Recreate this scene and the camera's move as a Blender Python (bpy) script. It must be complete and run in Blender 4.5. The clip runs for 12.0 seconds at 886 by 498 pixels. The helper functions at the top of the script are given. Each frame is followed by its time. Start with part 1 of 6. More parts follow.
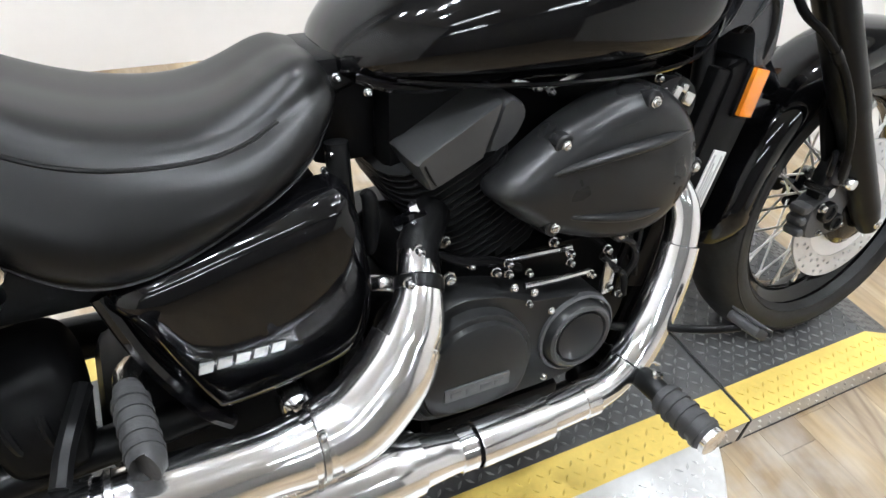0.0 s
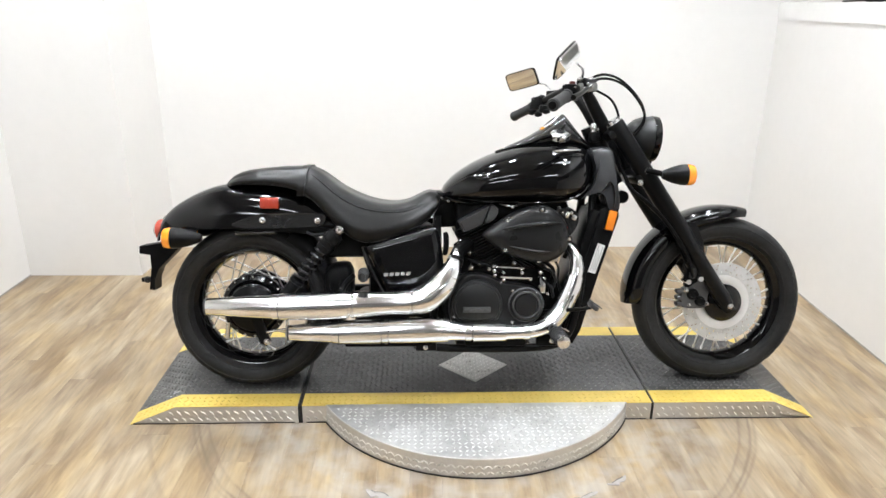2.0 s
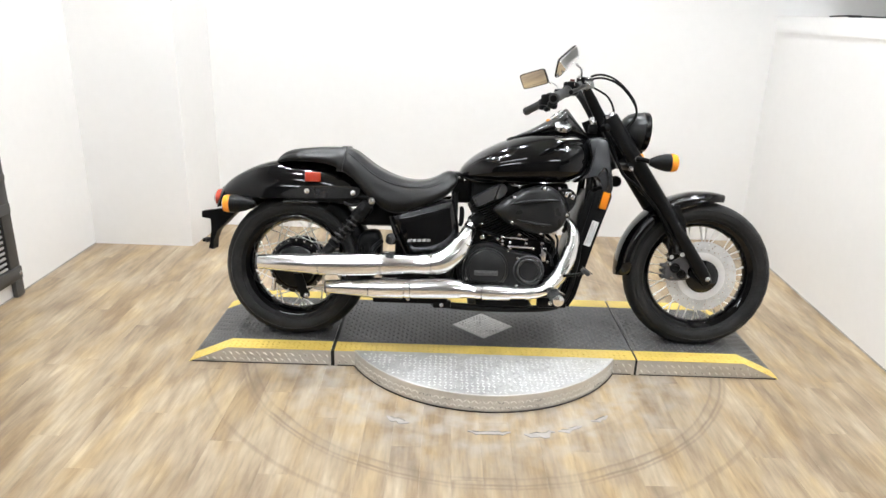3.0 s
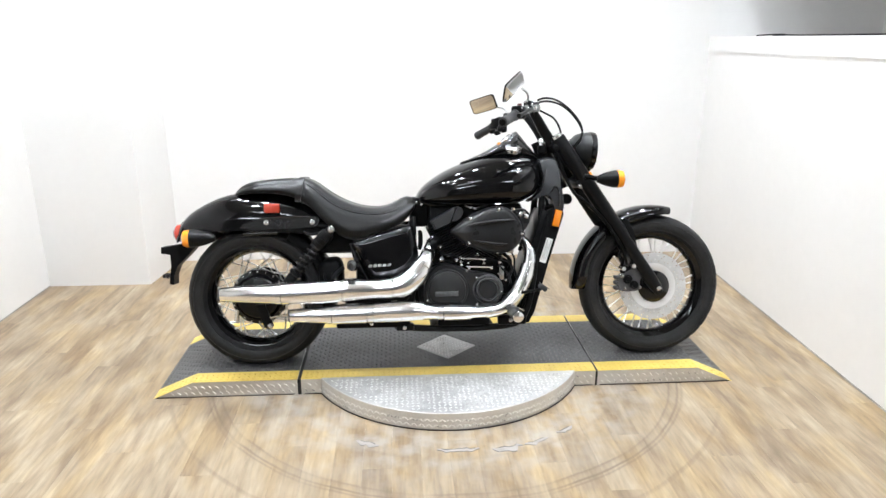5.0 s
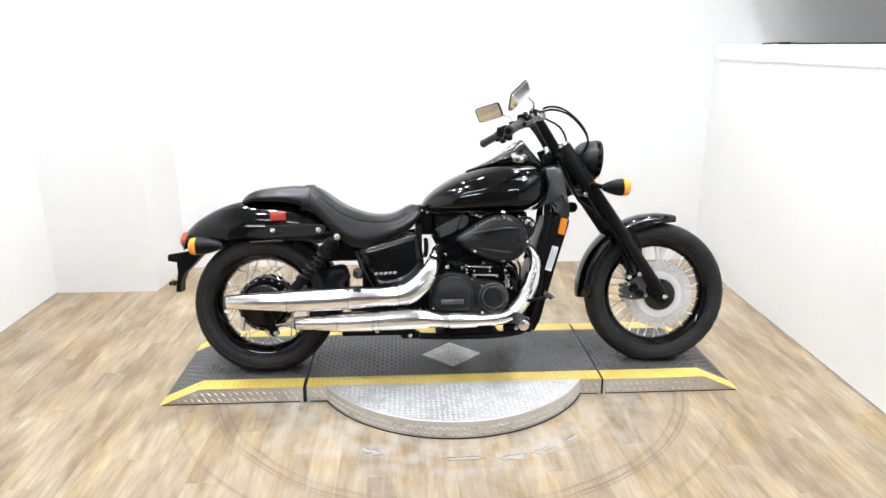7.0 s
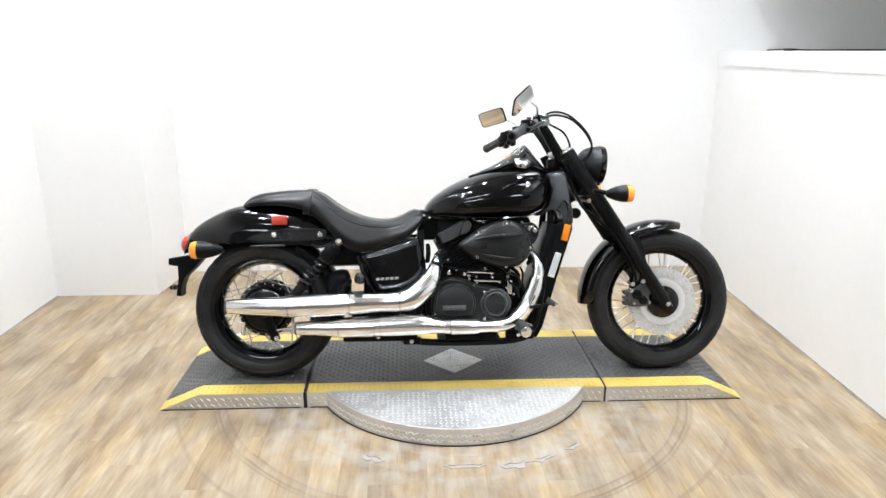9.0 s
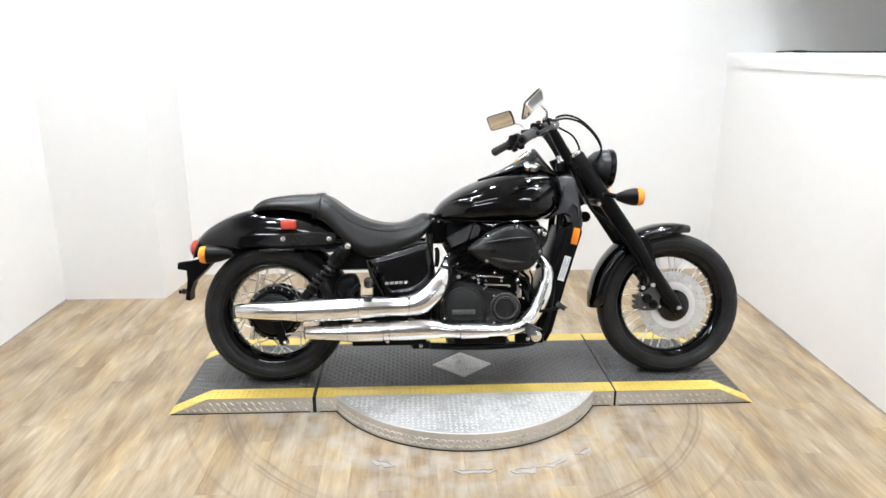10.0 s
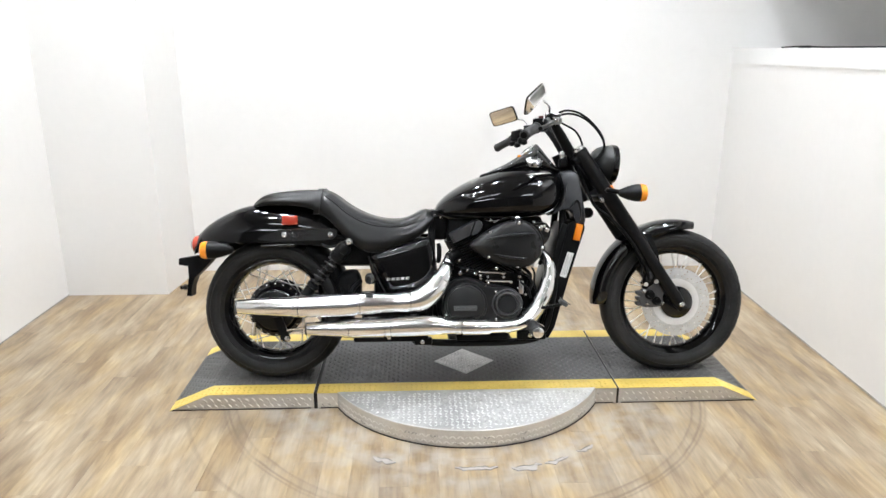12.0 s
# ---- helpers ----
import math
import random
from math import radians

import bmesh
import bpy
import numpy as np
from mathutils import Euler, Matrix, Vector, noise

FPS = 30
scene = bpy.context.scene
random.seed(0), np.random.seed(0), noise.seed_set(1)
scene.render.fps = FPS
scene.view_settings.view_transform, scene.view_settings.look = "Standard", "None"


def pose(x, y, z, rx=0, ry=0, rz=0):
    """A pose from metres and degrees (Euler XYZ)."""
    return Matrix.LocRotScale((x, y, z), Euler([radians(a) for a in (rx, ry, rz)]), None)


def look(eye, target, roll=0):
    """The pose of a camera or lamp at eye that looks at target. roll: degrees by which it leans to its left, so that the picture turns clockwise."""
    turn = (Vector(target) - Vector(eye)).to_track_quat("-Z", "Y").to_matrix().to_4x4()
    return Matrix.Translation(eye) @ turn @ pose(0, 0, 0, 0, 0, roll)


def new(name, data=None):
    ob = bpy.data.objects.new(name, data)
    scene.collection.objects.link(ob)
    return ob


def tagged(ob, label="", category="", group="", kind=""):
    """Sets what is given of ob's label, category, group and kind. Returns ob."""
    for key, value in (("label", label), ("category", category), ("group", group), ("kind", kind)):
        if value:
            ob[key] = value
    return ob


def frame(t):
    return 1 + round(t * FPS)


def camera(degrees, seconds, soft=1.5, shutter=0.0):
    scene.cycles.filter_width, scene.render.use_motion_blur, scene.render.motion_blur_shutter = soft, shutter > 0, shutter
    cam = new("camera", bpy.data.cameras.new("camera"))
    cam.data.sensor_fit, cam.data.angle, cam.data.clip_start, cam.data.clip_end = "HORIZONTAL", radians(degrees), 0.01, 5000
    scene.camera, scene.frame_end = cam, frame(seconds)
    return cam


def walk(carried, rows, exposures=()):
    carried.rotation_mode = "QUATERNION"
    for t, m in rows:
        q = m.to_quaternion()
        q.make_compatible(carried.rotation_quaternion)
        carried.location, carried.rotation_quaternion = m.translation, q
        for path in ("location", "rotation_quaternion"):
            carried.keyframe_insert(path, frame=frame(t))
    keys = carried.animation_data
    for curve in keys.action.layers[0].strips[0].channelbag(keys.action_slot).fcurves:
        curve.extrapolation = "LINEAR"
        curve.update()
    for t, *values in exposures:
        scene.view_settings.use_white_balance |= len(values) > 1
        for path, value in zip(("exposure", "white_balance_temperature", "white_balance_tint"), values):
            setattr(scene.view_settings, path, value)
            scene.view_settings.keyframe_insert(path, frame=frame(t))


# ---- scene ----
cam = camera(65.5, 12.0)
PATH = [
    (0, (-0.397, -0.563, 1.056), (0.404, 0.741, -0.232), 8.2),
    (0.2, (-0.407, -0.690, 1.086), (0.265, 0.752, -0.130), 4.1),
    (0.5, (-0.405, -0.962, 1.200), (0.055, 0.602, 0.045), 5.4),
    (0.6, (-0.418, -1.080, 1.205), (0.022, 0.573, 0.162), 5.0),
    (0.7, (-0.419, -1.174, 1.229), (-0.055, 0.498, 0.199), 3.7),
    (0.8, (-0.430, -1.277, 1.229), (-0.108, 0.431, 0.239), 1.6),
    (0.9, (-0.439, -1.370, 1.246), (-0.131, 0.351, 0.272), 2.3),
    (1, (-0.444, -1.447, 1.267), (-0.152, 0.276, 0.294), 2.8),
    (1.2, (-0.408, -1.636, 1.285), (-0.158, 0.141, 0.404), 0.9),
    (1.5, (-0.322, -1.859, 1.307), (-0.177, -0.028, 0.516), 3.1),
    (1.7, (-0.287, -1.996, 1.353), (-0.181, -0.163, 0.559), 2.4),
    (2, (-0.256, -2.192, 1.338), (-0.181, -0.309, 0.668), 0.7),
    (2.5, (-0.314, -2.46, 1.344), (-0.243, -0.574, 0.684), 1.1),
    (3, (-0.235, -2.601, 1.346), (-0.23, -0.713, 0.688), 1.9),
    (3.5, (-0.186, -2.652, 1.354), (-0.119, -0.756, 0.723), 1.1),
    (5.5, (-0.249, -2.667, 1.354), (-0.125, -0.756, 0.777), -0.0),
    (6, (-0.241, -2.671, 1.362), (-0.127, -0.756, 0.796), -0.1),
    (6.5, (-0.239, -2.675, 1.356), (-0.13, -0.757, 0.801), 0.1),
    (7, (-0.242, -2.668, 1.36), (-0.133, -0.752, 0.794), -0.0),
    (9, (-0.24, -2.649, 1.36), (-0.138, -0.73, 0.806), 0.3),
    (9.5, (-0.258, -2.645, 1.356), (-0.16, -0.724, 0.811), -0.0),
    (10, (-0.258, -2.638, 1.367), (-0.169, -0.717, 0.817), 0.1),
    (10.5, (-0.251, -2.639, 1.36), (-0.167, -0.717, 0.812), -0.0),
    (11, (-0.253, -2.635, 1.36), (-0.172, -0.715, 0.804), 0.1),
    (11.5, (-0.252, -2.626, 1.368), (-0.172, -0.708, 0.808), -0.1),
    (12, (-0.25, -2.628, 1.358), (-0.172, -0.709, 0.801), 0.1),
]
walk(cam, [(t, look(eye, target, roll)) for t, eye, target, roll in PATH], [
    (0, 0.06, 6250, 10), (1.5, 0.02, 6400, 10), (2.5, -0.02, 6480, 10), (3.5, -0.02, 6480, 10), (5.5, 0.14, 6220, 10), (7.0, 0.16, 6220, 10), (9.0, 0.1, 6260, 10), (10.5, 0.02, 6360, 10), (12, -0.06, 6380, 10),
])

# ---- light ----
world = bpy.data.worlds.new("world")
scene.world = world
world.use_nodes = True
world.node_tree.nodes["Background"].inputs[0].default_value = (0.9, 0.95, 1.0, 1)
world.node_tree.nodes["Background"].inputs[1].default_value = 0.02
scene.view_settings.exposure = 0.0


# ---- materials ----
def mat(name, colour, rough=0.5, metal=0.0, coat=0.0, var=0.12, scale=6.0, bump=0.0, bscale=80.0, rvar=0.15, spec=0.5):
    m = bpy.data.materials.new(name)
    m.use_nodes = True
    nt = m.node_tree
    b = nt.nodes["Principled BSDF"]
    tc = nt.nodes.new("ShaderNodeTexCoord")
    big, fine = nt.nodes.new("ShaderNodeTexNoise"), nt.nodes.new("ShaderNodeTexNoise")
    big.inputs["Scale"].default_value, fine.inputs["Scale"].default_value = scale, scale * 14
    big.inputs["Detail"].default_value, fine.inputs["Detail"].default_value = 4, 3
    add = nt.nodes.new("ShaderNodeMath")
    add.operation = "MULTIPLY_ADD"
    add.inputs[1].default_value = 0.45
    ramp = nt.nodes.new("ShaderNodeMapRange")
    ramp.inputs["From Min"].default_value, ramp.inputs["From Max"].default_value = 0.45, 1.0
    mix = nt.nodes.new("ShaderNodeMix")
    mix.data_type = "RGBA"
    lo = [max(0, c * (1 - var)) for c in colour]
    hi = [min(1, c * (1 + var)) for c in colour]
    mix.inputs[6].default_value, mix.inputs[7].default_value = (*lo, 1), (*hi, 1)
    rr = nt.nodes.new("ShaderNodeMapRange")
    rr.inputs["To Min"].default_value, rr.inputs["To Max"].default_value = max(0.02, rough * (1 - rvar)), min(1, rough * (1 + rvar))
    L = nt.links.new
    for n in (big, fine):
        L(tc.outputs["Object"], n.inputs["Vector"])
    L(fine.outputs["Fac"], add.inputs[0])
    L(big.outputs["Fac"], add.inputs[2])
    L(add.outputs[0], ramp.inputs["Value"])
    L(ramp.outputs[0], mix.inputs["Factor"])
    L(mix.outputs[2], b.inputs["Base Color"])
    L(big.outputs["Fac"], rr.inputs["Value"])
    L(rr.outputs[0], b.inputs["Roughness"])
    b.inputs["Metallic"].default_value = metal
    b.inputs["Coat Weight"].default_value = coat
    b.inputs["Coat Roughness"].default_value = 0.03
    b.inputs["Specular IOR Level"].default_value = spec
    if bump:
        n3, bp = nt.nodes.new("ShaderNodeTexNoise"), nt.nodes.new("ShaderNodeBump")
        n3.inputs["Scale"].default_value = bscale
        n3.inputs["Detail"].default_value = 3
        bp.inputs["Strength"].default_value, bp.inputs["Distance"].default_value = bump, 0.002
        L(tc.outputs["Object"], n3.inputs["Vector"])
        L(n3.outputs["Fac"], bp.inputs["Height"])
        L(bp.outputs["Normal"], b.inputs["Normal"])
    return m


def glow(name, colour, strength):
    m = bpy.data.materials.new(name)
    m.use_nodes = True
    b = m.node_tree.nodes["Principled BSDF"]
    b.inputs["Base Color"].default_value = (*colour, 1)
    b.inputs["Emission Color"].default_value = (*colour, 1)
    b.inputs["Emission Strength"].default_value = strength
    return m


def lens_mat(name, colour, rough=0.15):
    m = mat(name, colour, rough, coat=0.6, var=0.08, scale=30, bump=0.15, bscale=260)
    m.node_tree.nodes["Principled BSDF"].inputs["Subsurface Weight"].default_value = 0.3
    m.node_tree.nodes["Principled BSDF"].inputs["Subsurface Radius"].default_value = (0.01, 0.004, 0.002)
    return m


def wood_mat():
    """Printed vinyl planks: tone changes from board to board, grain runs along y."""
    m = bpy.data.materials.new("vinyl_plank")
    m.use_nodes = True
    nt = m.node_tree
    L = nt.links.new
    b = nt.nodes["Principled BSDF"]
    geo, info = nt.nodes.new("ShaderNodeNewGeometry"), nt.nodes.new("ShaderNodeObjectInfo")
    comb = nt.nodes.new("ShaderNodeVectorMath")
    comb.operation = "MULTIPLY_ADD"
    comb.inputs[1].default_value = (1, 1, 1)
    off = nt.nodes.new("ShaderNodeVectorMath")
    off.operation = "SCALE"
    off.inputs[0].default_value = (31, 17, 5)
    L(info.outputs["Random"], off.inputs["Scale"])
    L(geo.outputs["Position"], comb.inputs[0])
    L(off.outputs[0], comb.inputs[2])
    st = nt.nodes.new("ShaderNodeMapping")
    st.inputs["Scale"].default_value = (13, 3.0, 1)
    L(comb.outputs[0], st.inputs["Vector"])
    n1 = nt.nodes.new("ShaderNodeTexNoise")
    n1.inputs["Scale"].default_value, n1.inputs["Detail"].default_value, n1.inputs["Distortion"].default_value = 1.0, 7, 0.45
    L(st.outputs[0], n1.inputs["Vector"])
    st2 = nt.nodes.new("ShaderNodeMapping")
    st2.inputs["Scale"].default_value = (75, 9, 1)
    L(comb.outputs[0], st2.inputs["Vector"])
    n2 = nt.nodes.new("ShaderNodeTexNoise")
    n2.inputs["Scale"].default_value, n2.inputs["Detail"].default_value = 1.0, 4
    L(st2.outputs[0], n2.inputs["Vector"])
    ramp = nt.nodes.new("ShaderNodeValToRGB")
    e = ramp.color_ramp.elements
    e[0].position, e[0].color = 0.29, (*WOOD_DARK, 1)
    e[1].position, e[1].color = 0.71, (*WOOD_LIGHT, 1)
    mid = ramp.color_ramp.elements.new(0.5)
    mid.color = (*WOOD_MID, 1)
    sm = nt.nodes.new("ShaderNodeMath")
    sm.operation = "MULTIPLY_ADD"
    sm.inputs[1].default_value = 0.07
    L(info.outputs["Random"], sm.inputs[0])
    half = nt.nodes.new("ShaderNodeMath")
    half.operation = "MULTIPLY_ADD"
    half.inputs[1].default_value, half.inputs[2].default_value = 1.12, -0.12
    # broad worn and soiled streaks that run on across the boards
    wm = nt.nodes.new("ShaderNodeMapping")
    wm.inputs["Scale"].default_value = (7.0, 1.9, 1)
    L(geo.outputs["Position"], wm.inputs["Vector"])
    n3 = nt.nodes.new("ShaderNodeTexNoise")
    n3.inputs["Scale"].default_value, n3.inputs["Detail"].default_value, n3.inputs["Distortion"].default_value = 1.0, 8, 0.6
    L(wm.outputs[0], n3.inputs["Vector"])
    both = nt.nodes.new("ShaderNodeMath")
    both.operation = "MULTIPLY_ADD"
    both.inputs[1].default_value = 0.58
    L(n3.outputs["Fac"], both.inputs[0])
    cut = nt.nodes.new("ShaderNodeMath")
    cut.operation = "MULTIPLY_ADD"
    cut.inputs[1].default_value, cut.inputs[2].default_value = 0.66, -0.13
    L(n1.outputs["Fac"], cut.inputs[0])
    L(cut.outputs[0], both.inputs[2])
    L(both.outputs[0], half.inputs[0])
    L(half.outputs[0], sm.inputs[2])
    L(sm.outputs[0], ramp.inputs[0])
    fine = nt.nodes.new("ShaderNodeMapRange")
    fine.inputs["From Min"].default_value, fine.inputs["From Max"].default_value = 0.3, 0.7
    fine.inputs["To Min"].default_value, fine.inputs["To Max"].default_value = 0.78, 1.09
    L(n2.outputs["Fac"], fine.inputs["Value"])
    mul = nt.nodes.new("ShaderNodeMix")
    mul.data_type, mul.blend_type = "RGBA", "MULTIPLY"
    mul.inputs["Factor"].default_value = 1
    L(ramp.outputs[0], mul.inputs[6])
    L(fine.outputs[0], mul.inputs[7])
    # scuffed rings where the turning platform's wheels run, and grey traffic dirt
    dist = nt.nodes.new("ShaderNodeVectorMath")
    dist.operation = "DISTANCE"
    dist.inputs[1].default_value = (TURN_C[0], TURN_C[1], 0)
    L(geo.outputs["Position"], dist.inputs[0])
    wob = nt.nodes.new("ShaderNodeTexNoise")
    wob.inputs["Scale"].default_value, wob.inputs["Detail"].default_value = 3.5, 5
    L(geo.outputs["Position"], wob.inputs["Vector"])
    dd = nt.nodes.new("ShaderNodeMath")
    dd.operation = "MULTIPLY_ADD"
    dd.inputs[1].default_value = 0.03
    L(wob.outputs["Fac"], dd.inputs[0])
    L(dist.outputs["Value"], dd.inputs[2])
    marks = nt.nodes.new("ShaderNodeValToRGB")
    me = marks.color_ramp.elements
    me[0].position, me[0].color = 0.0, (0, 0, 0, 1)
    me[1].position, me[1].color = 1.0, (0, 0, 0, 1)
    for pos, v in ((0.380, 0.0), (0.385, 0.3), (0.390, 0.05), (0.465, 0.05), (0.478, 0.15), (0.4815, 0.8), (0.4850, 0.2), (0.4925, 0.2), (0.4965, 0.85), (0.5000, 0.2), (0.5035, 0.6), (0.5070, 0.1), (0.520, 0.04), (0.567, 0.03), (0.572, 0.55), (0.577, 0.0)):
        el = me.new(pos)
        el.color = (v, v, v, 1)
    sc = nt.nodes.new("ShaderNodeMath")
    sc.operation = "MULTIPLY"
    sc.inputs[1].default_value = 0.5
    L(dd.outputs[0], sc.inputs[0])
    L(sc.outputs[0], marks.inputs[0])
    marks_at = sc.outputs[0]
    patch = nt.nodes.new("ShaderNodeMapRange")
    patch.inputs["From Min"].default_value, patch.inputs["From Max"].default_value = 0.36, 0.60
    patch.inputs["To Min"].default_value = 0.3
    L(wob.outputs["Fac"], patch.inputs["Value"])
    mm = nt.nodes.new("ShaderNodeMath")
    mm.operation = "MULTIPLY"
    L(marks.outputs[0], mm.inputs[0])
    L(patch.outputs[0], mm.inputs[1])
    dirt = nt.nodes.new("ShaderNodeMix")
    dirt.data_type = "RGBA"
    dirt.inputs[7].default_value = (0.135, 0.096, 0.066, 1)
    L(mm.outputs[0], dirt.inputs["Factor"])
    # warm bare-looking boards among greyer, dustier ones
    hm = nt.nodes.new("ShaderNodeMapping")
    hm.inputs["Scale"].default_value = (9.0, 2.8, 1)
    hm.inputs["Location"].default_value = (3.1, 7.7, 0)
    L(geo.outputs["Position"], hm.inputs["Vector"])
    n4 = nt.nodes.new("ShaderNodeTexNoise")
    n4.inputs["Scale"].default_value, n4.inputs["Detail"].default_value, n4.inputs["Distortion"].default_value = 1.0, 4, 0.6
    L(hm.outputs[0], n4.inputs["Vector"])
    hr = nt.nodes.new("ShaderNodeMapRange")
    hr.inputs["From Min"].default_value, hr.inputs["From Max"].default_value = 0.44, 0.66
    L(n4.outputs["Fac"], hr.inputs["Value"])
    warm = nt.nodes.new("ShaderNodeMix")
    warm.data_type, warm.blend_type = "RGBA", "MULTIPLY"
    warm.inputs[7].default_value = (1.04, 0.965, 0.79, 1)
    L(hr.outputs[0], warm.inputs["Factor"])
    L(mul.outputs[2], warm.inputs[6])
    # pale grey film close to the turning platform, its spread also painting in light
    film_and_light = nt.nodes.new("ShaderNodeValToRGB")
    fe = film_and_light.color_ramp.elements
    fe[0].position, fe[0].color = 0.0, (0, 0, 0, 1)
    fe[1].position, fe[1].color = 1.0, (0, 0, 0, 1)
    for pos, v in ((0.27, 0.0), (0.30, 0.35), (0.340, 0.4), (0.348, 0.5), (0.366, 0.5), (0.376, 0.35), (0.40, 0.4), (0.44, 0.22), (0.53, 0.0)):
        el = fe.new(pos)
        el.color = (v, v, v, 1)
    n5 = nt.nodes.new("ShaderNodeTexNoise")
    n5.inputs["Scale"].default_value, n5.inputs["Detail"].default_value = 12.0, 9
    L(geo.outputs["Position"], n5.inputs["Vector"])
    fp = nt.nodes.new("ShaderNodeMapRange")
    fp.inputs["From Min"].default_value, fp.inputs["From Max"].default_value = 0.40, 0.62
    L(n5.outputs["Fac"], fp.inputs["Value"])
    fm = nt.nodes.new("ShaderNodeMath")
    fm.operation = "MULTIPLY"
    L(film_and_light.outputs[0], fm.inputs[0])
    L(fp.outputs[0], fm.inputs[1])
    dust_and_light = nt.nodes.new("ShaderNodeMix")
    dust_and_light.data_type = "RGBA"
    dust_and_light.inputs[7].default_value = (0.395, 0.38, 0.365, 1)
    L(marks_at, film_and_light.inputs[0])
    L(fm.outputs[0], dust_and_light.inputs["Factor"])
    L(warm.outputs[2], dust_and_light.inputs[6])
    L(dust_and_light.outputs[2], dirt.inputs[6])
    L(dirt.outputs[2], b.inputs["Base Color"])
    rg = nt.nodes.new("ShaderNodeMapRange")
    rg.inputs["To Min"].default_value, rg.inputs["To Max"].default_value = 0.34, 0.5
    L(n1.outputs["Fac"], rg.inputs["Value"])
    L(rg.outputs[0], b.inputs["Roughness"])
    b.inputs["Specular IOR Level"].default_value = 0.4
    bp = nt.nodes.new("ShaderNodeBump")
    bp.inputs["Strength"].default_value, bp.inputs["Distance"].default_value = 0.12, 0.001
    L(n2.outputs["Fac"], bp.inputs["Height"])
    L(bp.outputs["Normal"], b.inputs["Normal"])
    return m


TURN_C = (-0.053, 0.095)
WOOD_DARK, WOOD_MID, WOOD_LIGHT = (0.213, 0.154, 0.097), (0.342, 0.265, 0.178), (0.438, 0.359, 0.258)
M_WOOD = wood_mat()
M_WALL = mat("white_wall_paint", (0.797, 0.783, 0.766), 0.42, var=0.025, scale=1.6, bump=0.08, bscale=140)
# the wall's white greyed down: dimmer light behind the ledge put into colour
M_WALL_UP = mat("dimmed_upper_wall_paint", (0.70, 0.685, 0.665), 0.6, var=0.04, scale=1.2, bump=0.08, bscale=120)
M_CEIL = mat("dull_ceiling_paint", (0.62, 0.61, 0.59), 0.8, var=0.1, scale=2)
M_SHOP = mat("shop_wall_paint", (0.24, 0.23, 0.217), 0.7, var=0.1, scale=2)
M_TRIM = mat("white_trim_paint", (0.82, 0.812, 0.80), 0.35, var=0.03, scale=4)
M_TREAD = mat("bare_tread_plate", (0.53, 0.526, 0.518), 0.44, metal=0.45, var=0.26, scale=5, bump=0.1, bscale=300, rvar=0.35)
M_EDGE = mat("bright_edge_plate", (0.66, 0.65, 0.63), 0.34, metal=0.72, var=0.12, scale=7, bump=0.08, bscale=300, rvar=0.35)
M_TOP = mat("stained_tread_disc", (0.49, 0.486, 0.476), 0.42, metal=0.45, var=0.36, scale=2.6, bump=0.1, bscale=300, rvar=0.35)
M_TAPE = mat("dirty_tape_film", (0.315, 0.292, 0.28), 0.6, var=0.22, scale=30, bump=0.3, bscale=160)
M_TORN = mat("dark_torn_edge", (0.15, 0.138, 0.135), 0.7, var=0.4, scale=40)
M_LUG = mat("polished_tread_lug", (0.78, 0.78, 0.765), 0.28, metal=0.4, var=0.15, scale=20)
M_GREY = mat("grey_painted_tread", (0.060, 0.060, 0.060), 0.38, var=0.5, scale=3.2, bump=0.2, bscale=220, rvar=0.35)
M_DECKLUG = mat("worn_tread_lug", (0.15, 0.15, 0.15), 0.30, metal=0.3, var=0.5, scale=4, rvar=0.3)
M_YELLOW = mat("yellow_safety_paint", (0.67, 0.495, 0.115), 0.45, var=0.14, scale=9, bump=0.12, bscale=150)
M_YLUG = mat("worn_yellow_lug", (0.58, 0.41, 0.07), 0.42, var=0.3, scale=12)
# joint rubber; the same black also paints the shadow at the platform's foot
M_GAP = mat("black_rubber_and_foot_shadow", (0.012, 0.012, 0.012), 0.7, var=0.2)
M_BLACK = mat("gloss_black_paint", (0.0022, 0.0022, 0.0025), 0.07, coat=0.08, var=0.1, scale=3, rvar=0.2, spec=0.32)
M_SATIN = mat("satin_black_paint", (0.0048, 0.0049, 0.0051), 0.30, var=0.12, scale=9, bump=0.05, bscale=400, spec=0.14)
M_COVER = mat("matte_graphite_paint", (0.0145, 0.0147, 0.0151), 0.28, metal=0.10, var=0.08, scale=9, bump=0.05, bscale=500, spec=0.24)
M_RAIL = mat("satin_rail_paint", (0.012, 0.012, 0.0125), 0.26, var=0.1, scale=9, bump=0.04, bscale=400, spec=0.45)
M_ENGINE = mat("engine_black_paint", (0.0040, 0.0040, 0.0042), 0.30, var=0.2, scale=14, bump=0.12, bscale=260, spec=0.09)
M_CASE = mat("case_cover_grey", (0.0165, 0.0168, 0.0172), 0.32, metal=0.1, var=0.12, scale=10, bump=0.06, bscale=400, spec=0.26)
M_HEAD = mat("satin_head_cover_paint", (0.036, 0.0364, 0.0372), 0.34, metal=0.12, var=0.1, scale=9, bump=0.05, bscale=500, spec=0.6)
# lifted to blue-grey: the white wall's reflection is put into the colour
M_NECK = mat("neck_paint_with_reflection", (0.026, 0.027, 0.030), 0.26, metal=0.1, var=0.1, scale=9, bump=0.04, bscale=500, spec=0.5)
M_CONSOLE = mat("polished_console_plastic", (0.0065, 0.0063, 0.0062), 0.13, var=0.1, scale=9, spec=0.7)
# black fins lightened: their grey highlights are put into the colour
M_FIN = mat("dull_fin_highlight", (0.019, 0.019, 0.0195), 0.42, var=0.15, scale=12, spec=0.14)
